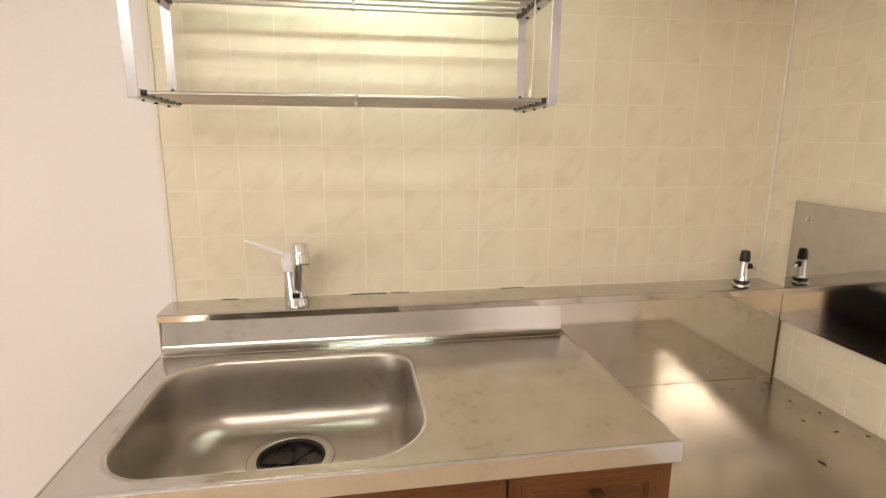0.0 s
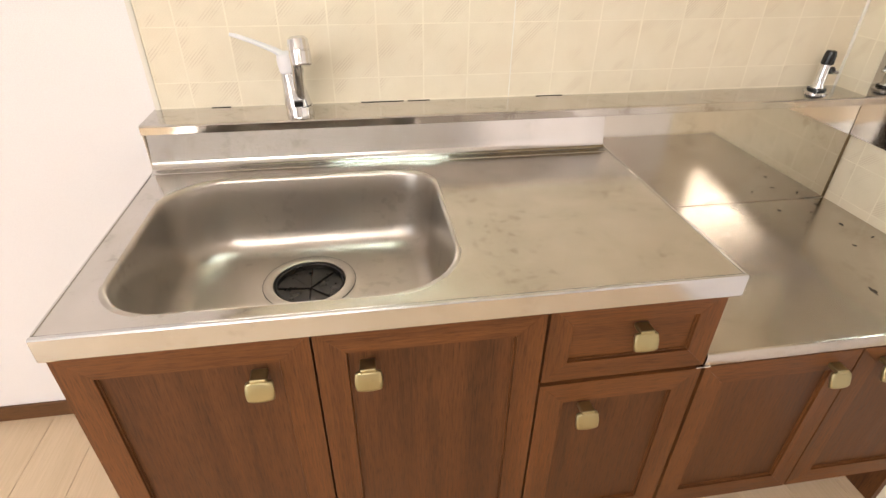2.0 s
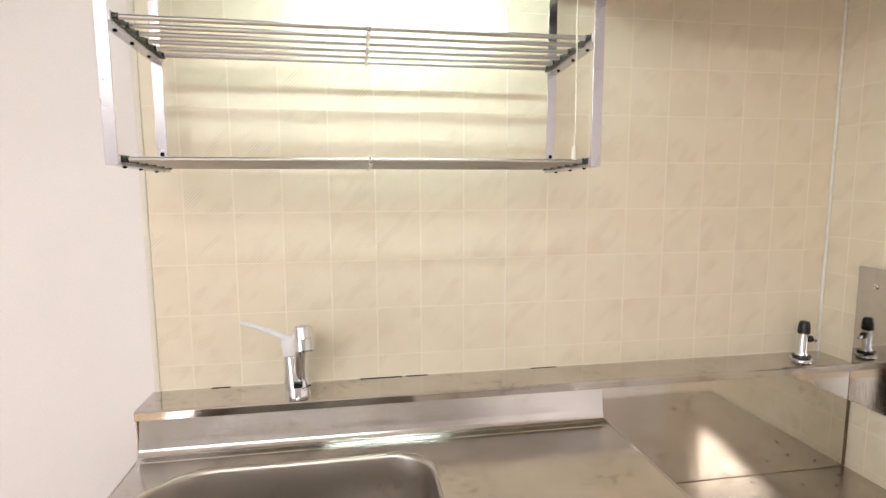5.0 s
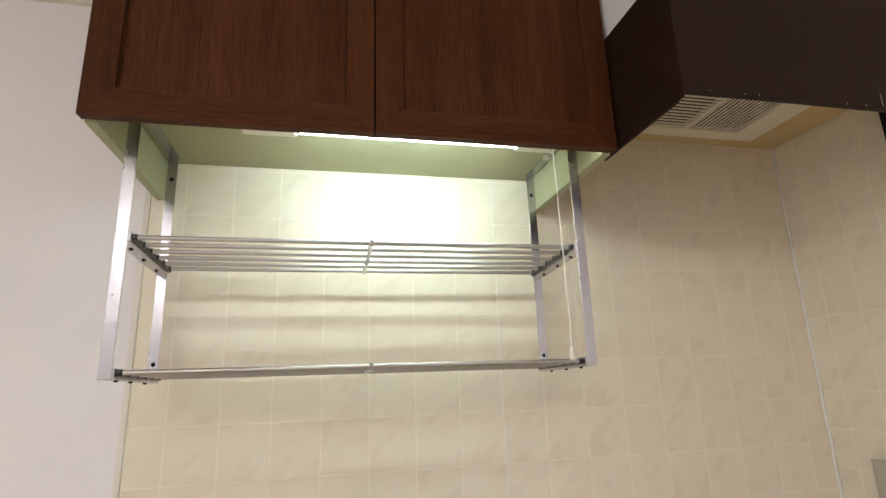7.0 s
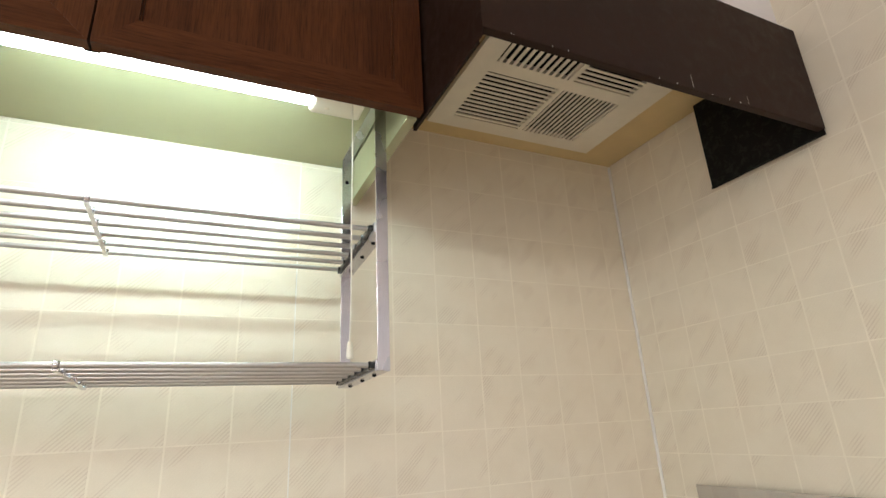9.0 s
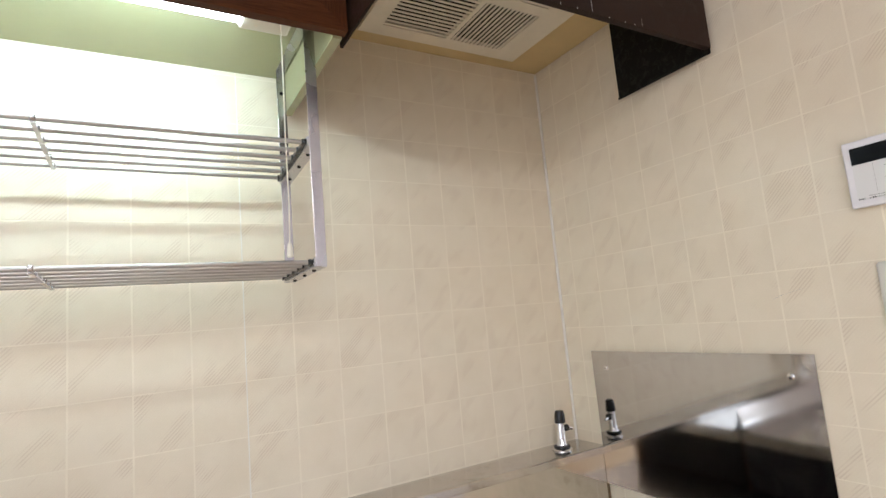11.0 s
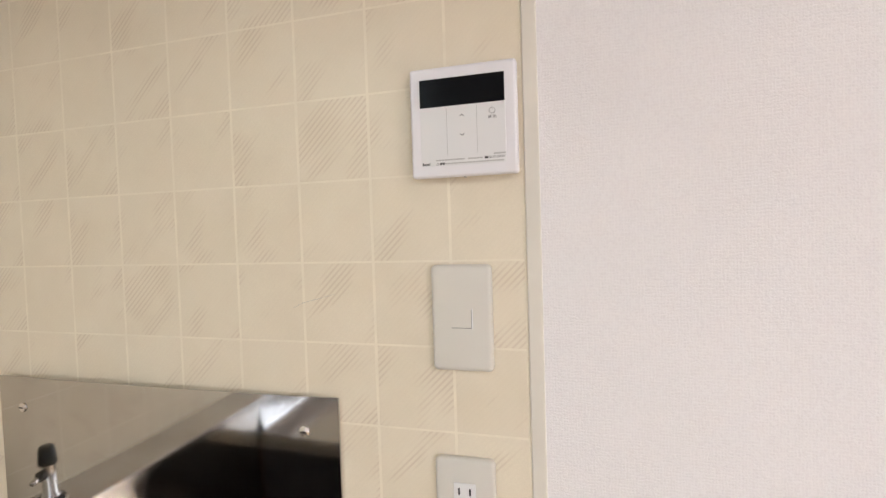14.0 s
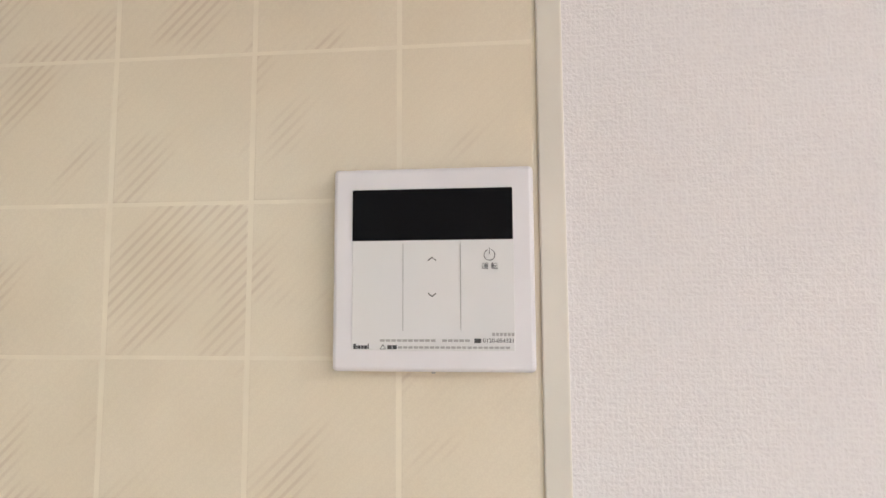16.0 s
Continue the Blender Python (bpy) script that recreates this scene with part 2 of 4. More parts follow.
M_WHITE = paint("white_plastic", (0.80, 0.78, 0.80), 0.33, 0.015, 20, relief=0.02)
M_FACE = paint("white_faceplate", (0.76, 0.755, 0.75), 0.5, 0.004, 3, relief=0.0)
M_IVORY = paint("ivory_plate", (0.67, 0.64, 0.575), 0.4, 0.015, 3, relief=0.0)
M_IVORY2 = paint("cream_socket", (0.72, 0.64, 0.47), 0.35, 0.02, 20, relief=0.02)
M_BLACK = paint("black_plastic", (0.010, 0.010, 0.010), 0.25, 0.1, 20, relief=0.02)
M_GLASS = paint("display_black", (0.005, 0.005, 0.006), 0.22, 0.1, 4, relief=0.0, gloss=0.12)
M_INK = paint("grey_ink", (0.06, 0.06, 0.06), 0.5, 0.02, 20, relief=0.0)
M_FAINT = paint("faint_ink", (0.42, 0.41, 0.40), 0.5, 0.02, 20, relief=0.0)
M_CREAM = paint("cream_lamp_body", (0.72, 0.69, 0.58), 0.4, 0.03, 16)
M_TUBE = glow("fluorescent_tube", (0.79, 1.0, 0.98), TUBE)
M_CEILLAMP = glow("ceiling_lamp_shade", (1.0, 0.97, 0.93), ROOM_LAMP)
M_CORD = paint("cream_cord", (0.74, 0.71, 0.6), 0.6, 0.03, 40)
M_GREASE = grimy("brown_grease", (0.15, 0.105, 0.055), (0.05, 0.032, 0.016), 0.4, 0.7, 60)
M_CRUMB = paint("burnt_crumbs", (0.03, 0.022, 0.014), 0.8, 0.3, 200)
M_RUBBER = paint("drain_rubber", (0.014, 0.011, 0.009), 0.3, 0.2, 30)

# ---- mesh helpers ----
def box(bm, x0, x1, y0, y1, z0, z1, bevel=0.0, seg=2):
    b = bmesh.new()
    bmesh.ops.create_cube(b, size=1, matrix=Matrix.Translation(((x0 + x1) / 2, (y0 + y1) / 2, (z0 + z1) / 2)) @ Matrix.Diagonal((abs(x1 - x0), abs(y1 - y0), abs(z1 - z0), 1)))
    if bevel:
        bmesh.ops.bevel(b, geom=b.edges[:], offset=bevel, segments=seg, profile=0.5, affect="EDGES")
    merge(bm, b)
    return bm


def merge(bm, b):
    me = bpy.data.meshes.new("tmp")
    b.to_mesh(me)
    b.free()
    bm.from_mesh(me)
    bpy.data.meshes.remove(me)


def block(x0, x1, y0, y1, z0, z1, bevel=0.0, seg=2):
    return box(bmesh.new(), x0, x1, y0, y1, z0, z1, bevel, seg)


def lathe(bm, profile, axis_from, axis_to, seg=24, caps=True):
    """Turns (radius, distance) pairs round the line from one point to another."""
    a, d = Vector(axis_from), (Vector(axis_to) - Vector(axis_from)).normalized()
    q = d.to_track_quat("Z", "Y").to_matrix()
    rings = []
    for r, h in profile:
        rings.append([bm.verts.new(a + q @ Vector((r * math.cos(2 * math.pi * i / seg), r * math.sin(2 * math.pi * i / seg), h))) for i in range(seg)])
    for r0, r1 in zip(rings, rings[1:]):
        for i in range(seg):
            bm.faces.new((r0[i], r0[(i + 1) % seg], r1[(i + 1) % seg], r1[i]))
    if caps:
        bm.faces.new(rings[0][::-1])
        bm.faces.new(rings[-1])
    return bm


def rod(bm, a, b, r, seg=12):
    n = (Vector(b) - Vector(a)).length
    e = min(r * 0.3, n * 0.2)
    return lathe(bm, [(r - e, 0), (r, e), (r, n - e), (r - e, n)], a, b, seg)


def tube(bm, pts, radii, seg=16):
    pts = [Vector(p) for p in pts]
    rings = []
    up = Vector((0, 1, 0.01))
    for i, (p, r) in enumerate(zip(pts, radii)):
        d = (pts[min(i + 1, len(pts) - 1)] - pts[max(i - 1, 0)]).normalized()
        s = d.cross(up).normalized()
        u = s.cross(d).normalized()
        rx, ry = r if isinstance(r, tuple) else (r, r)
        rings.append([bm.verts.new(p + s * rx * math.cos(2 * math.pi * k / seg) + u * ry * math.sin(2 * math.pi * k / seg)) for k in range(seg)])
    for r0, r1 in zip(rings, rings[1:]):
        for k in range(seg):
            bm.faces.new((r0[k], r0[(k + 1) % seg], r1[(k + 1) % seg], r1[k]))
    bm.faces.new(rings[0][::-1])
    bm.faces.new(rings[-1])
    return bm


def finish(bm, smooth=35):
    bmesh.ops.recalc_face_normals(bm, faces=bm.faces[:])
    for f in bm.faces:
        f.smooth = True
    lim = radians(smooth)
    for e in bm.edges:
        if len(e.link_faces) != 2:
            e.smooth = False
            continue
        a, b = sorted(f.calc_area() for f in e.link_faces)
        turn = e.calc_face_angle(0)
        e.smooth = turn < lim and not (turn > 0.2 and b > 12 * a)


def mesh_of(bm, name, mat, smooth=35):
    finish(bm, smooth)
    me = bpy.data.meshes.new(name)
    bm.to_mesh(me)
    bm.free()
    me.materials.append(mat)
    return me


def part(name, bm, mat, parent=None, label="", smooth=35):
    ob = new(name, mesh_of(bm, name, mat, smooth))
    ob.parent = parent
    if label:
        tagged(ob, label)
    return ob


def thing(name, at, label, category, group=""):
    e = new(name)
    e.location = at
    e.empty_display_size = 0.05
    return tagged(e, label, category, group)


def structure(name, bm, mat, label, smooth=35):
    return tagged(part(name, bm, mat, None, "", smooth), label, "", "", "structure")


def sheet_profile(bm, profile, x0, x1):
    """Extrudes an open (y, z) profile along x."""
    a = [bm.verts.new((x0, y, z)) for y, z in profile]
    b = [bm.verts.new((x1, y, z)) for y, z in profile]
    for i in range(len(profile) - 1):
        bm.faces.new((a[i], a[i + 1], b[i + 1], b[i]))
    return bm


def solid_profile(bm, profile, x0, x1):
    """Extrudes a closed (y, z) outline along x, with end caps."""
    a = [bm.verts.new((x0, y, z)) for y, z in profile]
    b = [bm.verts.new((x1, y, z)) for y, z in profile]
    n = len(profile)
    for i in range(n):
        bm.faces.new((a[i], a[(i + 1) % n], b[(i + 1) % n], b[i]))
    bm.faces.new(a[::-1])
    bm.faces.new(b)
    return bm


# ---- the room ----
XR, CEIL = 1.757, 2.42
TILE_END = -0.926
BX, BP, BZ, BH = 1.043, 0.107, 1.470, 0.1175     # back wall tiles: a joint and the pitch, across and up
RY, RP, RZ, RH = -0.743, 0.0965, 1.469, 0.0990   # side wall tiles

floor = structure("floor", block(XL, XR, SOUTH, 0.0, -0.06, -0.004), M_FLOOR, "pale wood plank flooring")
ceiling = structure("ceiling", block(XL - 0.1, XR + 0.1, SOUTH - 0.1, 0.1, CEIL, CEIL + 0.08), M_CEIL, "white papered ceiling")
wall_back = structure("wall_north", block(0.006, XR, 0.0, 0.1, -0.06, CEIL), M_JOINT, "cream tiled kitchen wall with fine pale joints")
wall_paper = structure("wall_north_paper", block(XL - 0.1, -0.006, 0.0, 0.1, -0.06, CEIL), M_PAPER, "white embossed wallpaper wall beside the tiles")
wall_east = structure("wall_east", block(XR, XR + 0.1, TILE_END, 0.1, -0.06, CEIL), M_JOINT, "cream tiled side wall with diagonal hatching")
wall_east_paper = structure("wall_east_paper", block(XR, XR + 0.1, SOUTH - 0.1, TILE_END - 0.016, -0.06, CEIL), M_PAPER, "white wallpaper with woven emboss")
structure("wall_south", block(XL - 0.1, XR, SOUTH - 0.1, SOUTH, -0.06, CEIL), M_SOUTH, "plain grey papered wall")
bm = bmesh.new()
box(bm, XL - 0.1, XL, SOUTH, WIN[0], -0.06, CEIL)
box(bm, XL - 0.1, XL, WIN[1], 0.0, -0.06, CEIL)
box(bm, XL - 0.1, XL, WIN[0], WIN[1], -0.06, WIN[2])
box(bm, XL - 0.1, XL, WIN[0], WIN[1], WIN[3], CEIL)
structure("wall_west", bm, M_PAPER, "plain white wall with a window opening")
bm = bmesh.new()
for y in (WIN[0], (WIN[0] + WIN[1]) / 2 - 0.02, WIN[1] - 0.04):
    box(bm, XL - 0.08, XL - 0.03, y, y + 0.04, WIN[2], WIN[3], 0.004)
for z in (WIN[2], WIN[3] - 0.04):
    box(bm, XL - 0.078, XL - 0.032, WIN[0] + 0.04, WIN[1] - 0.04, z, z + 0.04, 0.004)
structure("window_1", bm, M_TRIM, "aluminium sliding window frame")
structure("trim_west", block(-0.006, 0.006, -0.004, 0.1, -0.06, CEIL, 0.0015), M_TRIM, "narrow cream trim at the edge of the tiles")
structure("trim_east", block(XR - 0.003, XR + 0.1, TILE_END - 0.016, TILE_END, -0.06, CEIL, 0.0012), M_TRIM, "narrow cream trim between tiles and wallpaper")
structure("wall_duct_casing", block(0.972, XR, -0.565, 0.0, 2.1145, CEIL, 0.001), M_PAPER, "white papered casing between hood and ceiling")
structure("corner_sealant", block(XR - 0.0075, XR - 0.0005, -0.0075, -0.0005, 0.94, 2.09, 0.0025), M_CAULK, "white sealant bead in the tiled corner")
cor = bmesh.new()
solid_profile(cor, [(0.0, CEIL), (-0.040, CEIL), (-0.040, CEIL - 0.010), (-0.034, CEIL - 0.014), (-0.030, CEIL - 0.026), (-0.018, CEIL - 0.044), (-0.011, CEIL - 0.050), (-0.011, CEIL - 0.064), (0.0, CEIL - 0.068)], XL, -0.002)
structure("cornice", cor, M_TRIM, "cream moulded cornice under the ceiling")
structure("baseboard", block(XL, 0.0, -0.009, -0.0005, 0.0, 0.058, 0.002), M_SKIRT, "dark brown wooden skirting board")
structure("panel_joint", block(0.8278, 0.8302, -0.0012, 0.0, 0.944, 1.94, 0.0005), M_CAULK, "white sealed joint between two wall panels")
structure("ceiling_over_hob", block(0.972, XR - 0.002, -0.590, -0.002, 2.095, 2.108), M_SOFFIT, "yellowed soffit panel above the hob")

# ---- base units ----
CT, CF = 0.845, -0.682     # worktop height and front
SX = 1.05
HT, HF = 0.654, -0.660     # hob shelf
DOOR = -0.660              # plane of the door fronts


def knob(parent, x, y, z):
    k = bmesh.new()
    box(k, x - 0.0125, x + 0.0125, y - 0.026, y, z + 0.010, z + 0.020, 0.0025, 3)
    b = bmesh.new()
    bmesh.ops.create_grid(b, x_segments=6, y_segments=6, size=0.5)
    for v in b.verts:
        u, w = v.co.x * 2, v.co.y * 2
        q = (1 - 0.10 * u * u * w * w) * 0.0195
        v.co = Vector((u * q * 1.13, -0.0026 * (1 - (u * u + w * w) / 2), w * q * 0.92))
    g = bmesh.ops.extrude_face_region(b, geom=b.faces[:])
    for v in g["geom"]:
        if isinstance(v, bmesh.types.BMVert):
            v.co.y += 0.008
    bmesh.ops.recalc_face_normals(b, faces=b.faces[:])
    rim = [e for e in b.edges if len(e.link_faces) == 2 and e.calc_face_angle(0) > 1.0]
    bmesh.ops.bevel(b, geom=rim, offset=0.0028, segments=2, profile=0.5, affect="EDGES")
    bmesh.ops.transform(b, matrix=Matrix.Translation((x, y - 0.029, z - 0.002)) @ Matrix.Rotation(radians(-16), 4, "X"), verts=b.verts[:])
    merge(k, b)
    part("handle", k, M_BRASS, parent, "square antique brass pull", 50)


def shaker(parent, name, x0, x1, y, z0, z1, mats, rim=0.048, t=0.02, pull=None, grain=2):
    """A framed door or drawer front with a recessed panel; its face is at y."""
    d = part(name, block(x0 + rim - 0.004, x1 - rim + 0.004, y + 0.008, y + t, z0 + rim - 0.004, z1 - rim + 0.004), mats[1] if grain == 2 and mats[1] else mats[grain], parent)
    a, c = rim, 0.0003
    sides = (("stile", 2, [(x0, z0), (x0 + a, z0 + a), (x0 + a, z1 - a), (x0, z1)]),
             ("stile", 2, [(x1, z0), (x1, z1), (x1 - a, z1 - a), (x1 - a, z0 + a)]),
             ("rail", 0, [(x0 + c, z1), (x0 + a + c, z1 - a), (x1 - a - c, z1 - a), (x1 - c, z1)]),
             ("rail", 0, [(x0 + c, z0), (x1 - c, z0), (x1 - a - c, z0 + a), (x0 + a + c, z0 + a)]))
    for nm, g, outline in sides:
        b = bmesh.new()
        front = [b.verts.new((px, y, pz)) for px, pz in outline]
        back = [b.verts.new((px, y + t, pz)) for px, pz in outline]
        b.faces.new(front)
        b.faces.new(back[::-1])
        for k in range(4):
            b.faces.new((front[k], front[(k + 1) % 4], back[(k + 1) % 4], back[k]))
        long = [e for e in b.edges if e.verts[0].co.y == e.verts[1].co.y == y and abs(abs((e.verts[0].co - e.verts[1].co).normalized().x) - 0.7071) > 0.05]
        bmesh.ops.bevel(b, geom=long, offset=0.002, segments=2, profile=0.5, affect="EDGES")
        part(nm, b, mats[g], d)
    m = bmesh.new()
    e, w = rim, 0.0035
    box(m, x0 + e, x0 + e + w, y + 0.0045, y + 0.009, z0 + e, z1 - e, 0.002)
    box(m, x1 - e - w, x1 - e, y + 0.0045, y + 0.009, z0 + e, z1 - e, 0.002)
    box(m, x0 + e + w, x1 - e - w, y + 0.0047, y + 0.009, z1 - e - w, z1 - e, 0.002)
    box(m, x0 + e + w, x1 - e - w, y + 0.0047, y + 0.009, z0 + e, z0 + e + w, 0.002)
    part("moulding", m, mats[2], d)
    if pull:
        knob(d, pull[0], y, pull[1] + 0.012)
    return d


def carcass(parent, w, h, y0, y1, mat, kick=0.185):
    t = 0.016
    for x0 in (0, w - t):
        part("side_panel", block(x0, x0 + t, y0, y1, 0, h), mat, parent)
    part("front_frame", block(t, w - t, y0, y0 + t, kick, h), mat, parent)
    part("back_panel", block(t, w - t, y1 - 0.006, y1, 0, h), mat, parent)
    part("bottom_panel", block(t, w - t, y0 + t, y1 - 0.006, kick, kick + t), mat, parent)
    part("toe_kick", block(t, w - t, y0 + 0.15, y0 + 0.15 + t, 0, kick), mat, parent)


sink_unit = thing("sink_cabinet", (0.004, 0, 0), "reddish brown wooden sink base cabinet with brass pulls", "cabinet", "kitchen base units")
carcass(sink_unit, 1.042, 0.80, DOOR + 0.021, -0.01, M_WOOD[2])
BOT = 0.185
shaker(sink_unit, "door", -0.010, 0.352, DOOR, BOT, 0.794, M_WOOD, pull=(0.272, 0.704))
shaker(sink_unit, "door", 0.356, 0.728, DOOR, BOT, 0.796, M_WOOD, pull=(0.436, 0.702))
shaker(sink_unit, "drawer", 0.733, 1.044, DOOR, 0.632, 0.800, M_WOOD, rim=0.042, pull=(0.895, 0.722), grain=0)
shaker(sink_unit, "door", 0.733, 1.044, DOOR, BOT, 0.622, M_WOOD, pull=(0.822, 0.540))
for hx, hz in ((0.0, 0.799), (0.730, 0.803), (1.036, 0.627)):
    part("hinge", block(hx - 0.006, hx + 0.010, DOOR - 0.003, DOOR + 0.02, hz - 0.001, hz + 0.001, 0.0006), M_CHROME, sink_unit, "small bare metal hinge leaf")

hob_unit = thing("hob_cabinet", (SX + 0.002, 0, 0), "low reddish brown wooden cabinet under the hob shelf", "cabinet", "kitchen base units")
carcass(hob_unit, 0.70, 0.622, DOOR + 0.021, -0.01, M_WOOD[2])
shaker(hob_unit, "door", 0.004, 0.338, DOOR, BOT, 0.624, M_WOOD, pull=(0.285, 0.566))
shaker(hob_unit, "door", 0.342, 0.698, DOOR, BOT, 0.624, M_WOOD, pull=(0.40, 0.566))
part("hinge", block(-0.002, 0.012, DOOR - 0.003, DOOR + 0.016, 0.6255, 0.6275, 0.0006), M_CHROME, hob_unit, "small bare metal hinge leaf")

# worktop with the pressed bowl
worktop = thing("sink_worktop", (0, 0, CT), "worn stainless steel worktop with a pressed sink bowl", "sink")
BCX, BCY = 0.331, -0.42
BX0, BX1, BY0, BY1 = 0.052, 0.607, -0.645, -0.195


def rounded(ang, x0, x1, y0, y1, rad):
    """Where the ray at an angle from the bowl's centre meets a rounded rectangle; rad gives the corner radii."""
    c, s = math.cos(ang), math.sin(ang)
    lo, hi = 0.0, 2.0
    for _ in range(36):
        k = (lo + hi) / 2
        x, y = BCX + k * c, BCY + k * s
        inside = x0 <= x <= x1 and y0 <= y <= y1
        if inside:
            for cx, cy, r, sx, sy in ((x0, y0, rad[0], 1, 1), (x1, y0, rad[1], -1, 1), (x1, y1, rad[2], -1, -1), (x0, y1, rad[3], 1, -1)):
                dx, dy = (cx + sx * r - x) * sx, (cy + sy * r - y) * sy
                if dx > 0 and dy > 0 and dx * dx + dy * dy > r * r:
                    inside = False
        lo, hi = (k, hi) if inside else (lo, k)
    return BCX + lo * c, BCY + lo * s


TX0, TX1, TY0, TY1 = 0.0, SX, CF + 0.004, -0.150
angles = [2 * math.pi * i / 120 for i in range(120)]
for cx in (TX0, TX1):
    for cy in (TY0, TY1):
        angles.append(math.atan2(cy - BCY, cx - BCX) % (2 * math.pi))
angles = sorted(angles)
RAD = (0.10, 0.13, 0.085, 0.12)
bm = bmesh.new()


def ring(inset, z):
    rr = [max(r - inset * 0.5, 0.03) for r in RAD]
    return [bm.verts.new((*rounded(a, BX0 + inset, BX1 - inset, BY0 + inset, BY1 - inset, rr), z)) for a in angles]


outer = [bm.verts.new((*rounded(a, TX0, TX1, TY0, TY1, (0, 0, 0, 0)), 0)) for a in angles]
loops = [outer, ring(-0.006, 0.0), ring(-0.003, 0.0007), ring(0.0, 0.0004), ring(0.003, -0.002), ring(0.005, -0.008)]
for ins, z in ((0.008, -0.05), (0.012, -0.10), (0.016, -0.125), (0.0205, -0.140), (0.0275, -0.1525), (0.0365, -0.162), (0.0475, -0.1685), (0.0575, -0.1708)):
    loops.append(ring(ins, z))
DX, DY, DZ = 0.327, -0.352, -0.1715
hole = []
for a in angles:
    hole.append(bm.verts.new((DX + 0.094 * math.cos(a), DY + 0.094 * math.sin(a), DZ)))
loops.append(hole)
n = len(angles)
for l0, l1 in zip(loops, loops[1:]):
    for i in range(n):
        bm.faces.new((l0[i], l0[(i + 1) % n], l1[(i + 1) % n], l1[i]))
top = part("bowl", bm, M_BOWL, worktop, "satin pressed steel bowl", 50)
top.data.materials.append(M_TOP)
for f in top.data.polygons:
    if f.center.z > -0.0001 and (f.center.x < BX0 - 0.003 or f.center.x > BX1 + 0.003 or f.center.y < BY0 - 0.003 or f.center.y > BY1 + 0.003):
        f.material_index = 1
lip = bmesh.new()
solid_profile(lip, [(CF + 0.012, 0.0), (CF + 0.006, 0.0028), (CF + 0.002, 0.0025), (CF, 0.0), (CF, -0.036), (CF + 0.003, -0.040), (CF + 0.012, -0.040)], 0.0, SX)
part("front_edge", lip, M_EDGE, worktop, "folded bright steel edge")
part("side_edge", block(-0.0015, 0.002, CF + 0.012, -0.12, -0.04, 0.0015, 0.0006), M_SPLASH, worktop)
part("side_edge", block(SX - 0.002, SX + 0.0015, CF + 0.012, -0.12, -0.04, 0.0015, 0.0006), M_SPLASH, worktop)
LT, LF = 0.942 - CT, -0.1145
cove = bmesh.new()
sheet_profile(cove, [(-0.1502, 0.0), (-0.146, 0.0022), (-0.139, 0.003), (-0.132, 0.0055), (-0.126, 0.011), (-0.1225, 0.02), (-0.1205, 0.032), (-0.1120, LT - 0.020), (-0.1110, LT - 0.012)], 0.0, 1.0425)
part("corner_strip", block(1.0425, SX, -0.1502, -0.1132, -0.012, 0.0), M_TOP, worktop)
part("backsplash", cove, M_SPLASH, worktop, "low steel upstand curving out of the worktop", 60)

ledge = thing("pipe_ledge", (0, 0, CT + LT), "steel pipe cover ledge running along the tiled wall", "ledge")
lb = bmesh.new()
solid_profile(lb, [(-0.0005, 0.0), (LF + 0.006, 0.0), (LF + 0.002, -0.0012), (LF, -0.004), (LF + 0.0006, -0.020), (LF + 0.0035, -0.022), (LF + 0.004, -0.010), (-0.0005, -0.010)], -0.009, XR - 0.002)
part("cover", lb, M_TOP, ledge)
part("end_cap", block(-0.008, -0.006, LF + 0.004, -0.0045, -0.1, -0.011), M_SPLASH, ledge)
for x0, x1, w in ((0.118, 0.16, 0.0026), (0.462, 0.565, 0.0026), (0.575, 0.63, 0.0018), (0.90, 0.97, 0.0014)):
    part("sealant_gap", block(x0, x1, -0.0005 - w, -0.0008, 0.0, 0.0012, 0.0004), M_DARK, ledge, "dark gap where the sealant has come away")

hob = thing("hob_shelf", (SX, 0, HT), "stainless steel hob shelf with scorch marks and crumbs", "hob shelf")
hb = bmesh.new()
solid_profile(hb, [(-0.113, 0.0), (HF + 0.006, 0.0), (HF + 0.002, -0.001), (HF, -0.004), (HF, -0.026), (HF + 0.004, -0.028), (HF + 0.006, -0.012), (-0.113, -0.012)], 0.002, XR - SX - 0.002)
part("top", hb, M_STOVE, hob)
part("backsplash", block(-0.0072, XR - SX - 0.003, -0.1128, -0.1098, 0.0005, CT + LT - HT - 0.011, 0.0008), M_HOBBACK, hob, "polished steel splash sheet")
# near-black sheet on the sink unit's end, with paler blotches
part("side_panel", block(0.0015, 0.003, -0.61, -0.117, 0.001, CT - HT - 0.041), M_DARKSTEEL, hob, "near-black side sheet with paler blotches")
part("end_angle", block(XR - SX - 0.010, XR - SX - 0.0025, -0.1144, -0.1129, 0.002, CT + LT - HT - 0.024, 0.0005), M_GREASE, hob, "brown greasy corner bead")
rnd = random.Random(5)
spots = [(0.52, -0.17), (0.56, -0.20), (0.60, -0.19), (0.63, -0.26), (0.44, -0.20), (0.47, -0.53), (0.66, -0.33), (0.58, -0.36), (0.12, -0.16), (0.2, -0.18), (0.62, -0.42), (0.55, -0.24), (0.05, -0.6), (0.65, -0.15), (0.40, -0.14), (0.68, -0.45)]
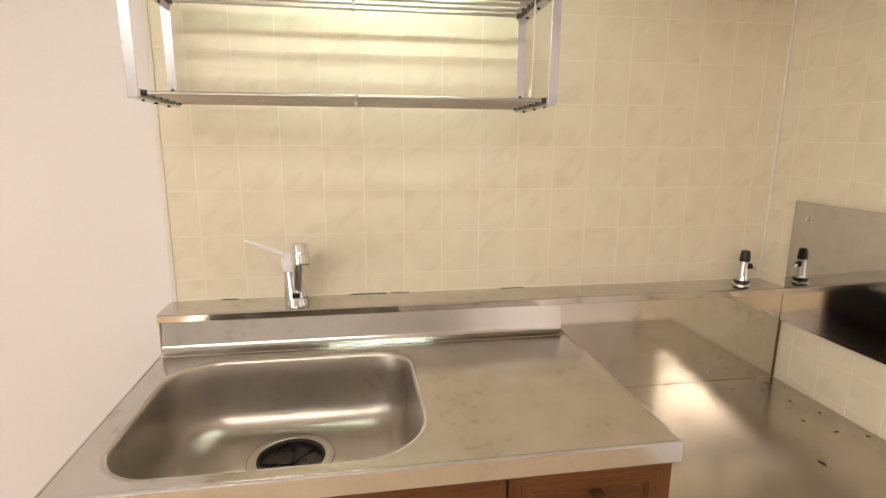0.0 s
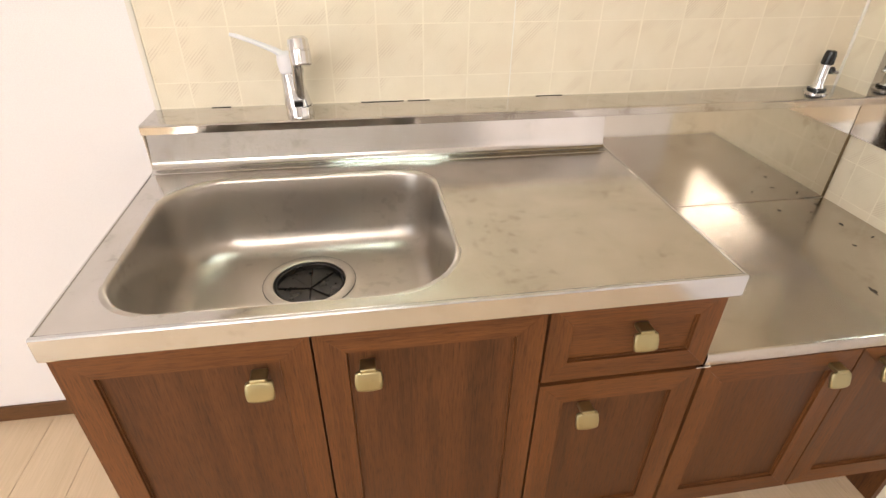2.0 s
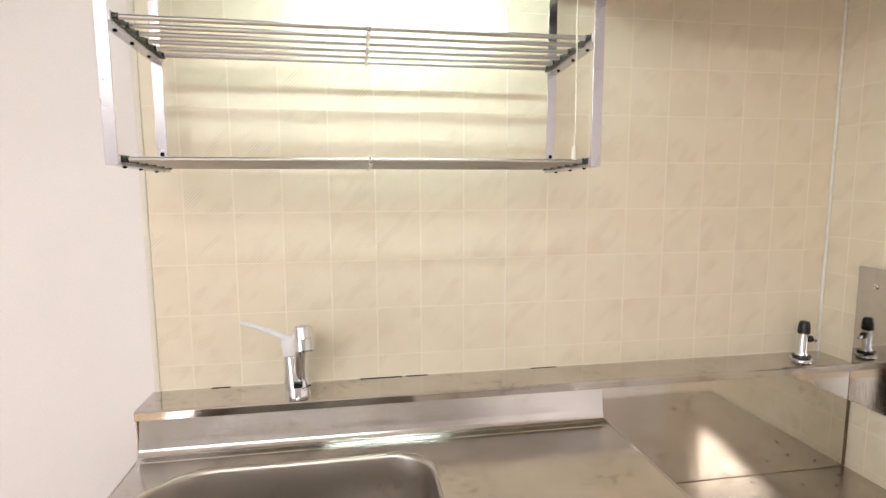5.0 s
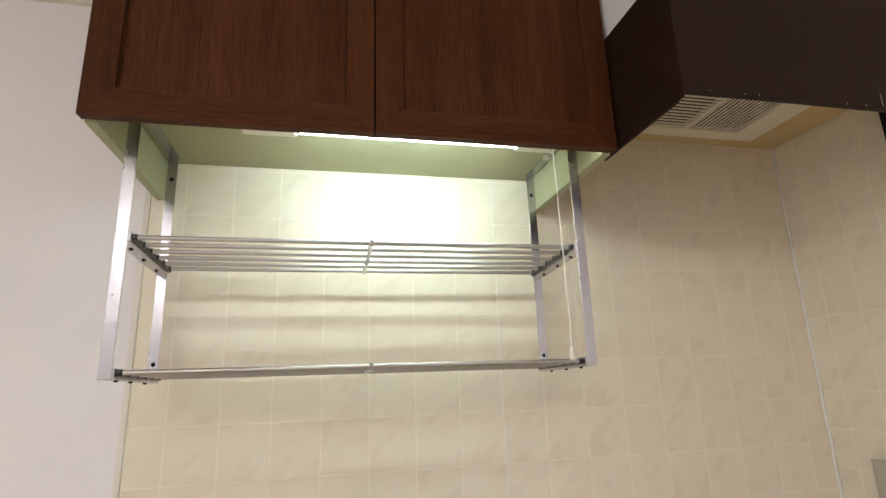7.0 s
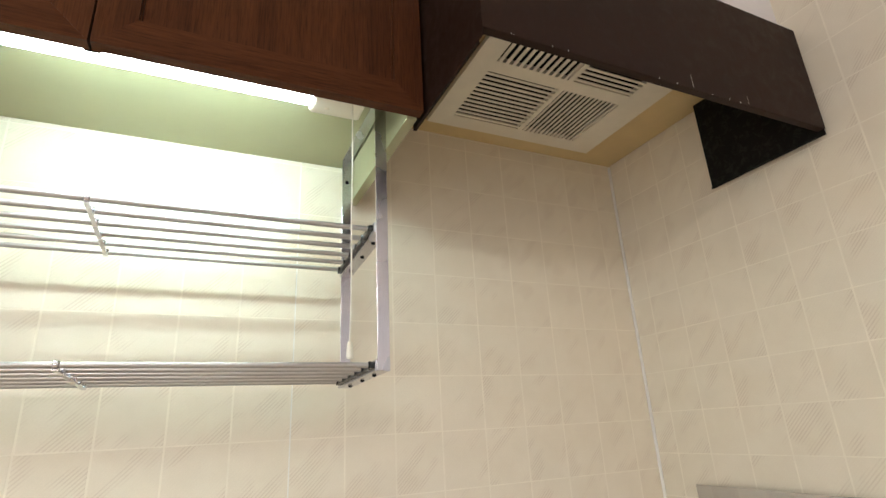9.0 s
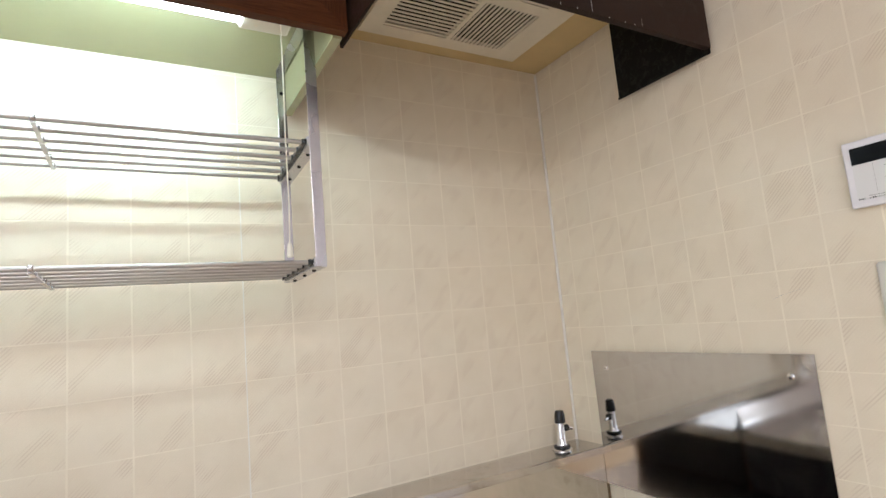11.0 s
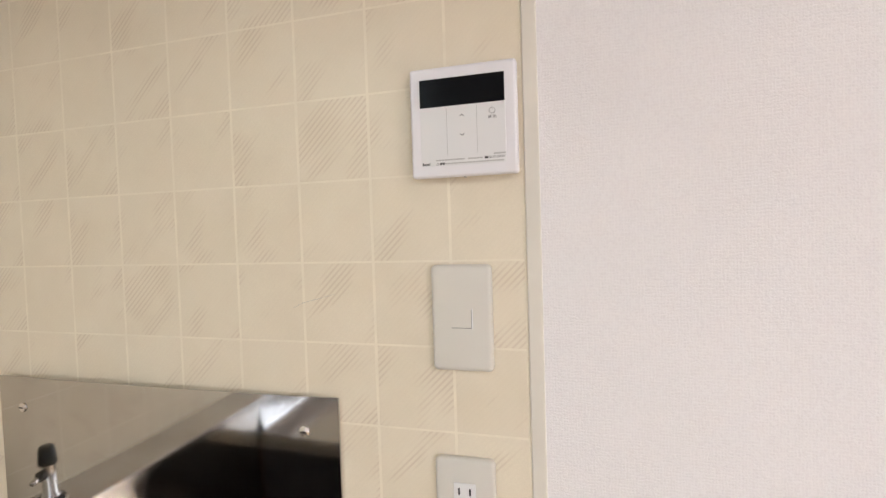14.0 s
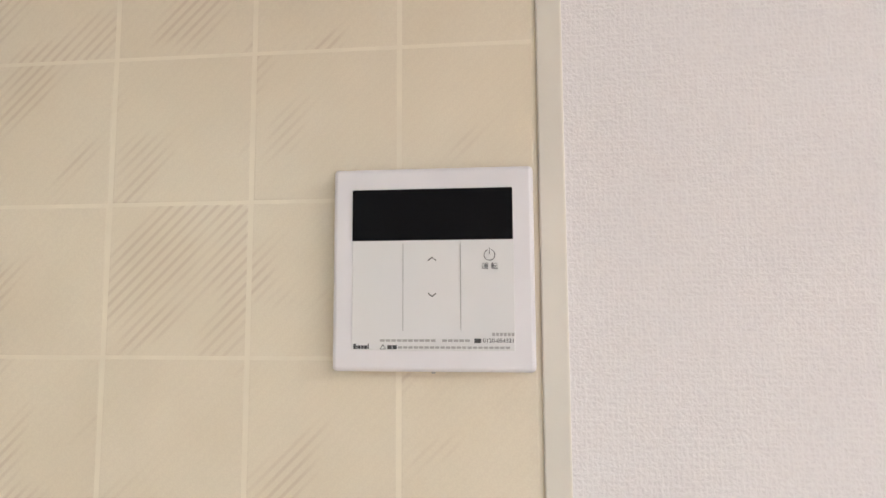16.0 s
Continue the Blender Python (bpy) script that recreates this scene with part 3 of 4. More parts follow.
for i, (cx, cy) in enumerate(spots):
    c = bmesh.new()
    size = rnd.uniform(0.003, 0.011) if i != 5 else 0.02
    a0 = rnd.uniform(0, 3)
    pts = []
    for k in range(9):
        a = a0 + k * 2 * math.pi / 9
        r = size * rnd.uniform(0.35, 1.0)
        x, y = r * math.cos(a), 0.38 * r * math.sin(a)
        pts.append((cx + x * math.cos(a0) - y * math.sin(a0), cy + x * math.sin(a0) + y * math.cos(a0)))
    lo = [c.verts.new((x, y, 0.0002)) for x, y in pts]
    hi = [c.verts.new((cx + (x - cx) * 0.7, cy + (y - cy) * 0.7, 0.0012)) for x, y in pts]
    c.faces.new(hi)
    for k in range(9):
        c.faces.new((lo[k], lo[(k + 1) % 9], hi[(k + 1) % 9], hi[k]))
    part("crumb", c, M_CRUMB, hob)

# drain
drain = thing("sink_drain", (DX, DY, CT + DZ), "steel drain ring with a black slotted rubber splash guard", "drain")
part("ring", lathe(bmesh.new(), [(0.0945, -0.003), (0.0945, 0.0012), (0.091, 0.0022), (0.077, 0.0024), (0.0745, 0.0008), (0.0735, -0.014), (0.0715, -0.016), (0.0715, -0.003)], (0, 0, 0), (0, 0, 1), 64, False), M_BOWL, drain, "satin steel flange")
cup = bmesh.new()
lathe(cup, [(0.0725, -0.0035), (0.071, -0.001), (0.068, -0.0035), (0.067, -0.017), (0.0725, -0.019)], (0, 0, 0), (0, 0, 1), 64, False)
part("gasket", cup, M_RUBBER, drain)
part("groove", lathe(bmesh.new(), [(0.0960, 0.0), (0.0960, 0.0009), (0.0947, 0.0009), (0.0947, 0.0)], (0, 0, 0), (0, 0, 1), 64, False), M_INK, drain)
for k in range(8):
    a0, a1 = 2 * math.pi * k / 8 + 0.02, 2 * math.pi * (k + 1) / 8 - 0.02
    flap = bmesh.new()
    lo, hi = [], []
    pts = [(0.003 * math.cos((a0 + a1) / 2), 0.003 * math.sin((a0 + a1) / 2), -0.019)]
    for j in range(7):
        a = a0 + (a1 - a0) * j / 6
        pts.append((0.0675 * math.cos(a), 0.0675 * math.sin(a), -0.0145))
    hi = [flap.verts.new((x, y, z + (0.0025 if k % 2 else 0))) for x, y, z in pts]
    lo = [flap.verts.new((x, y, z - 0.002)) for x, y, z in pts]
    flap.faces.new(hi)
    flap.faces.new(lo[::-1])
    for j in range(8):
        flap.faces.new((hi[j], lo[j], lo[(j + 1) % 8], hi[(j + 1) % 8]))
    f = part("rubber_flap", flap, M_RUBBER, drain)
    for rr in (0.052,):
        a = a0 + 0.06
        part("nub", lathe(bmesh.new(), [(0.0022, 0), (0.0018, 0.002)], (rr * math.cos(a), rr * math.sin(a), -0.0145), (rr * math.cos(a), rr * math.sin(a), 0), 8), M_DARK, f)
part("trap", lathe(bmesh.new(), [(0.058, -0.12), (0.0585, -0.028), (0.0585, -0.026)], (0, 0, 0), (0, 0, 1), 32), M_DARK, drain)

# faucet
tap = thing("kitchen_faucet", (0.3245, -0.068, CT + LT), "chrome single-lever kitchen tap with a white lever handle", "faucet")
part("base", lathe(bmesh.new(), [(0.0305, 0), (0.0305, 0.004), (0.0296, 0.006), (0.0296, 0.018), (0.0292, 0.020)], (0, 0, 0), (0, 0, 1), 40), M_CHROME, tap)
bm = bmesh.new()
lathe(bm, [(0.0292, 0.018), (0.0284, 0.03), (0.0250, 0.052), (0.0215, 0.075), (0.0205, 0.088), (0.0200, 0.089)], (0, 0, 0), (-0.012, 0.004, 0.09), 40)
part("body", bm, M_CHROME, tap)
bm = bmesh.new()
tube(bm, [(0.004, -0.010, 0.024), (0.005, -0.016, 0.05), (0.006, -0.021, 0.085), (0.010, -0.028, 0.118), (0.015, -0.044, 0.146), (0.019, -0.066, 0.156), (0.022, -0.084, 0.152)],
     [(0.012, 0.010), (0.012, 0.010), (0.0125, 0.011), (0.0135, 0.012), (0.0145, 0.0135), (0.015, 0.0145), (0.015, 0.0145)], 24)
spout = part("spout", bm, M_CHROME, tap)
part("spray_head", lathe(bmesh.new(), [(0.0160, -0.004), (0.0205, 0.001), (0.0215, 0.021), (0.0205, 0.0218), (0.0205, 0.0236), (0.0216, 0.0244), (0.0206, 0.047), (0.0180, 0.050)], (0.021, -0.078, 0.168), (0.025, -0.094, 0.12), 32), M_CHROME, spout, "chrome spray head with a seam")
part("slot", block(-0.0085, 0.0105, -0.0325, -0.022, 0.0235, 0.036, 0.001), M_BLACK, spout)
bm = bmesh.new()
lathe(bm, [(0.0198, 0.0), (0.0212, 0.003), (0.0212, 0.026), (0.0185, 0.036), (0.011, 0.041)], (-0.012, 0.005, 0.089), (-0.018, 0.007, 0.13), 32)
tube(bm, [(-0.018, 0.006, 0.120), (-0.040, 0.004, 0.134), (-0.075, 0.0, 0.150), (-0.108, -0.004, 0.163), (-0.122, -0.006, 0.167)], [(0.008, 0.013), (0.006, 0.011), (0.0046, 0.009), (0.0042, 0.0085), (0.003, 0.006)], 16)
part("lever", bm, M_WHITE, tap, "white plastic lever handle")

tap.scale = (1, 1, 1.035)

# gas tap
gas = thing("gas_tap", (1.646, -0.060, CT + LT), "chrome gas tap with a black rubber cap", "gas tap")
part("flange", lathe(bmesh.new(), [(0.030, 0), (0.030, 0.003), (0.026, 0.0055), (0.019, 0.007)], (0, 0, 0), (0, 0, 1), 40), M_CHROME, gas)
part("collar", lathe(bmesh.new(), [(0.0235, 0.0072), (0.0245, 0.010), (0.0235, 0.0135), (0.018, 0.015)], (0, 0, 0), (0, 0, 1), 40), M_BLACK, gas)
part("pipe", lathe(bmesh.new(), [(0.0165, 0.0), (0.0165, 0.004), (0.0125, 0.010), (0.0125, 0.066)], (0, 0, 0.013), (0.002, 0, 0.1), 32), M_CHROME, gas)
part("cap", lathe(bmesh.new(), [(0.0155, 0.0), (0.0162, 0.004), (0.0150, 0.024), (0.0125, 0.034), (0.010, 0.036)], (0.0019, 0, 0.078), (0.004, 0, 0.16), 32), M_BLACK, gas, "black rubber cap")
bm = rod(bmesh.new(), (0.012, -0.004, 0.062), (0.026, -0.006, 0.062), 0.010)
part("cock", bm, M_BLACK, gas)
gas.scale = (0.93, 0.93, 0.93)
part("outlet", rod(bmesh.new(), (0.026, -0.006, 0.060), (0.040, -0.008, 0.056), 0.005), M_CHROME, gas)

# ---- wall things ----
guard = thing("steel_guard_plate", (XR, 0, 0), "mirror-bright steel splash guard screwed to the tiles", "splash guard")
GY0, GY1, GZ0, GZ1 = -0.692, -0.114, 0.842, 1.204
gp = bmesh.new()
NY, NZ = 28, 8
grid = {}
for i in range(NY + 1):
    for k in range(NZ + 1):
        u, v = i / NY, k / NZ
        out = 0.009 * (1 - ((u - 0.35) / 0.65) ** 2) * (0.55 + 0.45 * v)
        for f, dx in ((0, 0.0), (1, 0.003)):
            grid[i, k, f] = gp.verts.new((-0.006 - out + dx, GY1 + (GY0 - GY1) * u, GZ0 + (GZ1 - GZ0) * v))
for i in range(NY):
    for k in range(NZ):
        for f in (0, 1):
            gp.faces.new((grid[i, k, f], grid[i + 1, k, f], grid[i + 1, k + 1, f], grid[i, k + 1, f]))
for i in range(NY):
    for k in (0, NZ):
        gp.faces.new((grid[i, k, 0], grid[i + 1, k, 0], grid[i + 1, k, 1], grid[i, k, 1]))
for k in range(NZ):
    for i in (0, NY):
        gp.faces.new((grid[i, k, 0], grid[i, k + 1, 0], grid[i, k + 1, 1], grid[i, k, 1]))
part("plate", gp, M_MIRROR, guard)
for y, z, gx0 in ((-0.645, 1.160, -0.0075), (-0.645, 0.902, -0.0068), (-0.163, 1.158, -0.0130)):
    s = part("screw", lathe(bmesh.new(), [(0.0075, 0.0), (0.007, 0.0015), (0.004, 0.003), (0.0015, 0.0033)], (gx0, y, z), (-0.1, y, z), 20), M_CHROME, guard)
    part("slot", block(gx0 - 0.0038, gx0 - 0.0030, y - 0.004, y + 0.004, z - 0.0006, z + 0.0006), M_DARK, s)


def wall_local(name, y, z, label, category):
    """An Empty on the east wall; in its frame x runs to the viewer's right, z up, and -y comes out of the wall."""
    e = thing(name, (XR - 0.0008, y, z), label, category)
    e.rotation_euler = (0, 0, radians(-90))
    return e


def letters(body, size, x, z, y, mat, parent, name="lettering", align="LEFT"):
    cu = bpy.data.curves.new(name, "FONT")
    cu.body, cu.size, cu.align_x = body, size, align
    tmp = bpy.data.objects.new("tmp", cu)
    scene.collection.objects.link(tmp)
    dg = bpy.context.evaluated_depsgraph_get()
    me = bpy.data.meshes.new_from_object(tmp.evaluated_get(dg))
    scene.collection.objects.unlink(tmp)
    bpy.data.objects.remove(tmp)
    me.transform(Matrix.Translation((x, y, z)) @ Matrix.Rotation(radians(90), 4, "X"))
    me.materials.clear()
    me.materials.append(mat)
    ob = new(name, me)
    ob.parent = parent
    return ob


def bars(pieces, y, mat, parent, name):
    b = bmesh.new()
    for x0, x1, z0, z1 in pieces:
        box(b, x0, x1, y - 0.0002, y, z0, z1)
    return part(name, b, mat, parent)


rc = wall_local("water_heater_remote", -0.862, 1.5235, "white water heater remote with a black display, off", "remote control")
part("back", block(-0.056, 0.056, -0.006, 0, -0.056, 0.056), M_IVORY, rc)
case = part("case", block(-0.0595, 0.0595, -0.0165, -0.004, -0.060, 0.060, 0.0028, 3), M_WHITE, rc)
face = part("face_panel", block(-0.0475, 0.0475, -0.0172, -0.016, -0.0475, 0.048, 0.0004), M_FACE, rc, "smooth white touch panel")
part("display", block(-0.0475, 0.0472, -0.0179, -0.0165, 0.0165, 0.0470, 0.0005), M_GLASS, rc, "glossy black display")
part("display_window", block(-0.0465, -0.0335, -0.0181, -0.0178, 0.033, 0.0455), M_GLASS, rc)
FY = -0.0173
for x in (-0.0171, 0.0166):
    bars([(x - 0.0002, x + 0.0002, -0.036, 0.0145)], FY, M_FAINT, rc, "divider")


def chevron(up, z):
    b = bmesh.new()
    for s in (-1, 1):
        m = Matrix.Translation((s * 0.0011, FY, z)) @ Matrix.Rotation(radians(s * (38 if up else -38)), 4, "Y") @ Matrix.Diagonal((0.0033, 0.0003, 0.0006, 1))
        bmesh.ops.create_cube(b, size=1, matrix=m)
    part("arrow", b, M_INK, rc)


chevron(True, 0.0055)
chevron(False, -0.0155)
b = bmesh.new()
for k in range(20):
    a = radians(90 + 28 + k * (304 / 19))
    bmesh.ops.create_cube(b, size=1, matrix=Matrix.Translation((0.0335 + 0.0031 * math.cos(a), FY, 0.0075 + 0.0031 * math.sin(a))) @ Matrix.Rotation(-a, 4, "Y") @ Matrix.Diagonal((0.0004, 0.0003, 0.0010, 1)))
box(b, 0.0333, 0.0337, FY - 0.00015, FY, 0.0080, 0.0115)
part("power_mark", b, M_INK, rc)
# 運転
letters("\u904b \u8ee2", 0.0042, 0.0335, -0.0005, FY - 0.0001, M_INK, rc, "lettering", "CENTER")
bars([(0.0345 + k * 0.0022, 0.0345 + k * 0.0022 + 0.0016, -0.0390, -0.0372) for k in range(6)], FY, M_FAINT, rc, "fine_print")
letters("0120-054321", 0.0034, 0.0472, -0.0428, FY - 0.0001, M_INK, rc, "lettering", "RIGHT")
bars([(0.0243, 0.0282, -0.0430, -0.0405)], FY, M_INK, rc, "phone_mark")
bars([(-0.0305 + k * 0.0033, -0.0305 + k * 0.0033 + 0.0027, -0.0424, -0.0410) for k in range(16) if k != 10], FY, M_FAINT, rc, "fine_print")
bars([(-0.0200 + k * 0.0031, -0.0200 + k * 0.0031 + 0.0025, -0.0463, -0.0450) for k in range(21)], FY, M_FAINT, rc, "fine_print")
bars([(-0.0262, -0.0236, -0.0467, -0.0444), (-0.0232, -0.0206, -0.0467, -0.0444)], FY, M_INK, rc, "warning_word")
b = bmesh.new()
for (xa, za), (xb, zb) in (((-0.0304, -0.0466), (-0.0272, -0.0466)), ((-0.0304, -0.0466), (-0.0288, -0.0440)), ((-0.0272, -0.0466), (-0.0288, -0.0440))):
    rod(b, (xa, FY, za), (xb, FY, zb), 0.00018, 6)
part("warning_mark", b, M_INK, rc)
bars([(-0.0462, -0.0448, -0.0466, -0.0436), (-0.0444, -0.0438, -0.0466, -0.0446), (-0.0434, -0.0420, -0.0466, -0.0446), (-0.0416, -0.0402, -0.0466, -0.0446), (-0.0398, -0.0382, -0.0466, -0.0446), (-0.0378, -0.0372, -0.0466, -0.0436)], FY, M_INK, rc, "maker_mark")
part("seam", block(-0.001, 0.001, -0.012, -0.008, -0.0612, -0.0598), M_FAINT, rc)


def rounded_plate(w, h, t, rad, edge):
    """A wall plate with rounded corners and a softly rounded rim; it comes out of the wall along -y."""
    b = bmesh.new()
    rings = []
    for inset, y in ((0.0, 0.0), (0.0, -t + edge), (edge * 0.13, -t + edge * 0.5), (edge * 0.5, -t + edge * 0.13), (edge, -t), (edge + 0.002, -t - 0.0002)):
        rr = max(rad - inset * 0.6, 0.001)
        loop = []
        for cx, cz, a0 in ((1, 1, 0), (-1, 1, 90), (-1, -1, 180), (1, -1, 270)):
            for k in range(6):
                a = radians(a0 + 18 * k)
                loop.append(b.verts.new((cx * (w / 2 - inset - rr) + rr * math.cos(a), y, cz * (h / 2 - inset - rr) + rr * math.sin(a))))
        rings.append(loop)
    for r0, r1 in zip(rings, rings[1:]):
        for k in range(24):
            b.faces.new((r0[k], r0[(k + 1) % 24], r1[(k + 1) % 24], r1[k]))
    b.faces.new(rings[0][::-1])
    b.faces.new(rings[-1])
    return b


def plate_body(parent):
    part("plate", rounded_plate(0.070, 0.120, 0.0072, 0.006, 0.0036), M_IVORY, parent)


sw = wall_local("light_switch", -0.852, 1.306, "ivory plastic light switch plate on the tiles", "light switch")
plate_body(sw)
b = bmesh.new()
solid_profile(b, [(-0.0090, -0.0105), (-0.00755, 0.0105), (-0.0070, 0.0105), (-0.0070, -0.0105)], -0.0115, 0.0115)
part("rocker", b, M_IVORY, sw, "ivory rocker")
part("rocker_edge", block(0.0122, 0.0134, -0.0088, -0.0072, -0.0112, 0.0108, 0.0003), M_FACE, sw)
part("slit", block(0.0116, 0.0121, -0.0080, -0.0072, -0.0105, 0.0105), M_INK, sw)
part("slit", block(-0.0115, 0.0120, -0.0078, -0.0072, -0.0113, -0.0107), M_INK, sw)
wo = wall_local("power_outlet", -0.850, 1.086, "ivory wall plate with a power socket and a telephone jack", "outlet")
plate_body(wo)
s = part("socket", block(-0.013, 0.013, -0.0088, -0.007, 0.012, 0.032, 0.0008), M_FACE, wo, "white two-pin socket")
for x in (-0.0064, 0.0064):
    part("slot", block(x - 0.001, x + 0.001, -0.0091, -0.0087, 0.0185, 0.0265), M_DARK, s)
j = part("jack", block(-0.0135, 0.0135, -0.0095, -0.007, -0.033, -0.014, 0.001), M_IVORY2, wo, "cream telephone jack")
part("port", block(-0.0055, 0.0055, -0.0098, -0.0094, -0.0325, -0.0275), M_DARK, j)
part("latch", block(-0.0072, 0.0072, -0.0106, -0.0095, -0.0275, -0.0255, 0.0004), M_IVORY2, j)

# ---- wall cabinet, lamp, shelf ----
UB, UF, UX0, UX1, UTOP = 1.860, -0.405, 0.014, 0.961, 2.40
cab = thing("wall_cabinet", (0, 0, UB), "dark mahogany wall cabinet above the sink", "cabinet")
h = UTOP - UB
for x0 in (UX0 + 0.004, UX1 - 0.022):
    part("side_panel", block(x0, x0 + 0.018, UF + 0.022, -0.001, -0.004, h, 0.0006), M_GREEN, cab, "pale green board")
part("bottom_panel", block(UX0 + 0.022, UX1 - 0.022, UF + 0.022, -0.001, 0.089, 0.1), M_GREEN, cab, "pale green board")
part("top_panel", block(UX0 + 0.022, UX1 - 0.022, UF + 0.022, -0.001, h - 0.016, h), M_GREEN, cab)
mid = 0.487
# black strip behind the door gap, standing in for its shade
part("mullion", block(mid - 0.010, mid + 0.010, UF + 0.0205, UF + 0.030, 0.004, h - 0.02), M_DARK, cab)
for x0, x1 in ((UX0, mid - 0.0016), (mid + 0.0016, UX1)):
    shaker(cab, "door", x0, x1, UF, 0.0, h - 0.002, M_UP, rim=0.05)

lamp = thing("under_cabinet_lamp", (0.56, -0.30, UB + 0.089), "cream fluorescent under-cabinet lamp, switched on", "lamp")
part("housing", block(-0.322, 0.322, -0.035, 0.035, -0.020, -0.0003, 0.004), M_CREAM, lamp)
for sx in (-1, 1):
    part("socket", block(0.233 if sx > 0 else -0.318, 0.325 if sx > 0 else -0.213, -0.030, 0.024, -0.048, -0.0205, 0.006), M_CREAM, lamp)
part("tube", rod(bmesh.new(), (-0.212, -0.010, -0.0385), (0.232, -0.010, -0.0385), 0.0145, 28), M_TUBE, lamp, "lit white tube")
part("switch_hole", lathe(bmesh.new(), [(0.004, 0), (0.003, 0.0006)], (0.262, 0.001, -0.0485), (0.262, 0.001, -1), 12), M_GRILLE, lamp)
b = bmesh.new()
CORD = [(0.300, -0.028, -0.048), (0.2985, -0.035, -0.16), (0.2950, -0.044, -0.28), (0.2935, -0.052, -0.40), (0.2905, -0.056, -0.470)]
tube(b, CORD, [0.0012] * 5, 8)
cord = part("pull_cord", b, M_CORD, lamp)
part("pull", lathe(bmesh.new(), [(0.003, 0), (0.0045, 0.006), (0.0055, 0.022), (0.004, 0.024)], (0.2905, -0.056, -0.467), (0.2905, -0.056, -1), 12), M_CORD, cord)

SHX0, SHX1, SHF, SHB, STRAP = 0.048, 0.934, -0.288, -0.046, 0.021
rack = thing("dish_rack", (0, 0, 1.451), "two-tier stainless steel rod rack hung under the wall cabinet", "rack")
for x, s in ((SHX0, 1), (SHX1, -1)):
    xa, xb = (x, x + STRAP) if s > 0 else (x - STRAP, x)
    part("front_strap", block(xa, xb, SHF - 0.0015, SHF + 0.001, -0.002, 0.4972, 0.0008), M_STRAP, rack)
    part("rear_strap", block(xa, xb, SHB - 0.001, SHB + 0.0015, -0.002, 0.4972, 0.0008), M_STRAP, rack)
    part("top_strap", block(xa, xb, SHF + 0.001, SHB - 0.001, 0.4945, 0.4972, 0.0006), M_STRAP, rack)
    for z in (0.0, 0.232):
        bx = xb if s > 0 else xa - 0.003
        br = part("bracket", block(bx, bx + 0.003, SHF + 0.001, SHB + 0.001, z - 0.004, z + 0.014, 0.0006), M_STRAP, rack)
        part("insert", block(xb if s > 0 else xa - 0.009, xb + 0.009 if s > 0 else xa, SHF + 0.006, SHB - 0.004, z + 0.001, z + 0.0105, 0.001), M_BLACK, br, "black plastic rod holder")
        part("foot", block(xa, xb, SHF + 0.001, SHB - 0.001, z - 0.004, z - 0.002, 0.0005), M_STRAP, br)
        for y in (SHF + 0.05, (SHF + SHB) / 2, SHB - 0.04):
            part("rivet", lathe(bmesh.new(), [(0.004, 0), (0.0035, 0.002), (0.001, 0.003)], ((xa + xb) / 2, y, z - 0.004), ((xa + xb) / 2, y, z - 1), 10), M_DARK, br)
    for z in (0.03, 0.44):
        part("screw", lathe(bmesh.new(), [(0.0045, 0), (0.004, 0.0015), (0.001, 0.0025)], ((xa + xb) / 2, SHB - 0.001, z), ((xa + xb) / 2, SHB - 1, z), 12), M_DARK, rack)
NB = 6
for z in (0.007, 0.239):
    for k in range(NB):
        y = SHF + 0.016 + (SHB - SHF - 0.030) * k / (NB - 1)
        part("rod", rod(bmesh.new(), (SHX0 + STRAP + 0.003, y, z), (SHX1 - STRAP - 0.003, y, z), 0.0044, 12), M_ROD, rack)
        for x, s in ((SHX0 + STRAP + 0.003, 1), (SHX1 - STRAP - 0.003, -1)):
            part("sleeve", rod(bmesh.new(), (x, y, z), (x + s * 0.008, y, z), 0.0062, 10), M_BLACK, rack)
    clip = bmesh.new()
    xm = (SHX0 + SHX1) / 2
    for k in range(NB):
        y = SHF + 0.016 + (SHB - SHF - 0.030) * k / (NB - 1)
        rod(clip, (xm - 0.004, y, z), (xm + 0.004, y, z), 0.0066, 12)
    box(clip, xm - 0.0035, xm + 0.0035, SHF + 0.012, SHB - 0.012, z - 0.0078, z - 0.0056, 0.0005)
    part("spacer", clip, M_STRAP, rack)
# both shelves sag a little towards the wall
for ob in rack.children_recursive:
    if ob.name.split(".")[0] in ("bracket", "foot", "insert", "rivet", "rod", "sleeve", "spacer"):
        for v in ob.data.vertices:
            sag = 0.013 if v.co.z > 0.1 else 0.006
            v.co.z += 0.3 * sag - sag * (v.co.y - SHF) / (SHB - SHF)

# ---- range hood ----
HX0, HX1, HFY, HZ0, HZ1 = 0.968, 1.736, -0.600, 1.876, 2.114
hood = thing("range_hood", (0, 0, HZ0), "dark brown enamelled range hood with near-black, grease-flecked inside", "range hood")
hh = HZ1 - HZ0
part("front_panel", block(HX0, HX1, HFY, HFY + 0.0015, 0, hh, 0.0005), M_HOOD, hood)
part("front_lip", block(HX0 + 0.002, HX1 - 0.002, HFY + 0.002, HFY + 0.014, 0.0, 0.002, 0.0005), M_HOOD, hood)
SB = -0.338
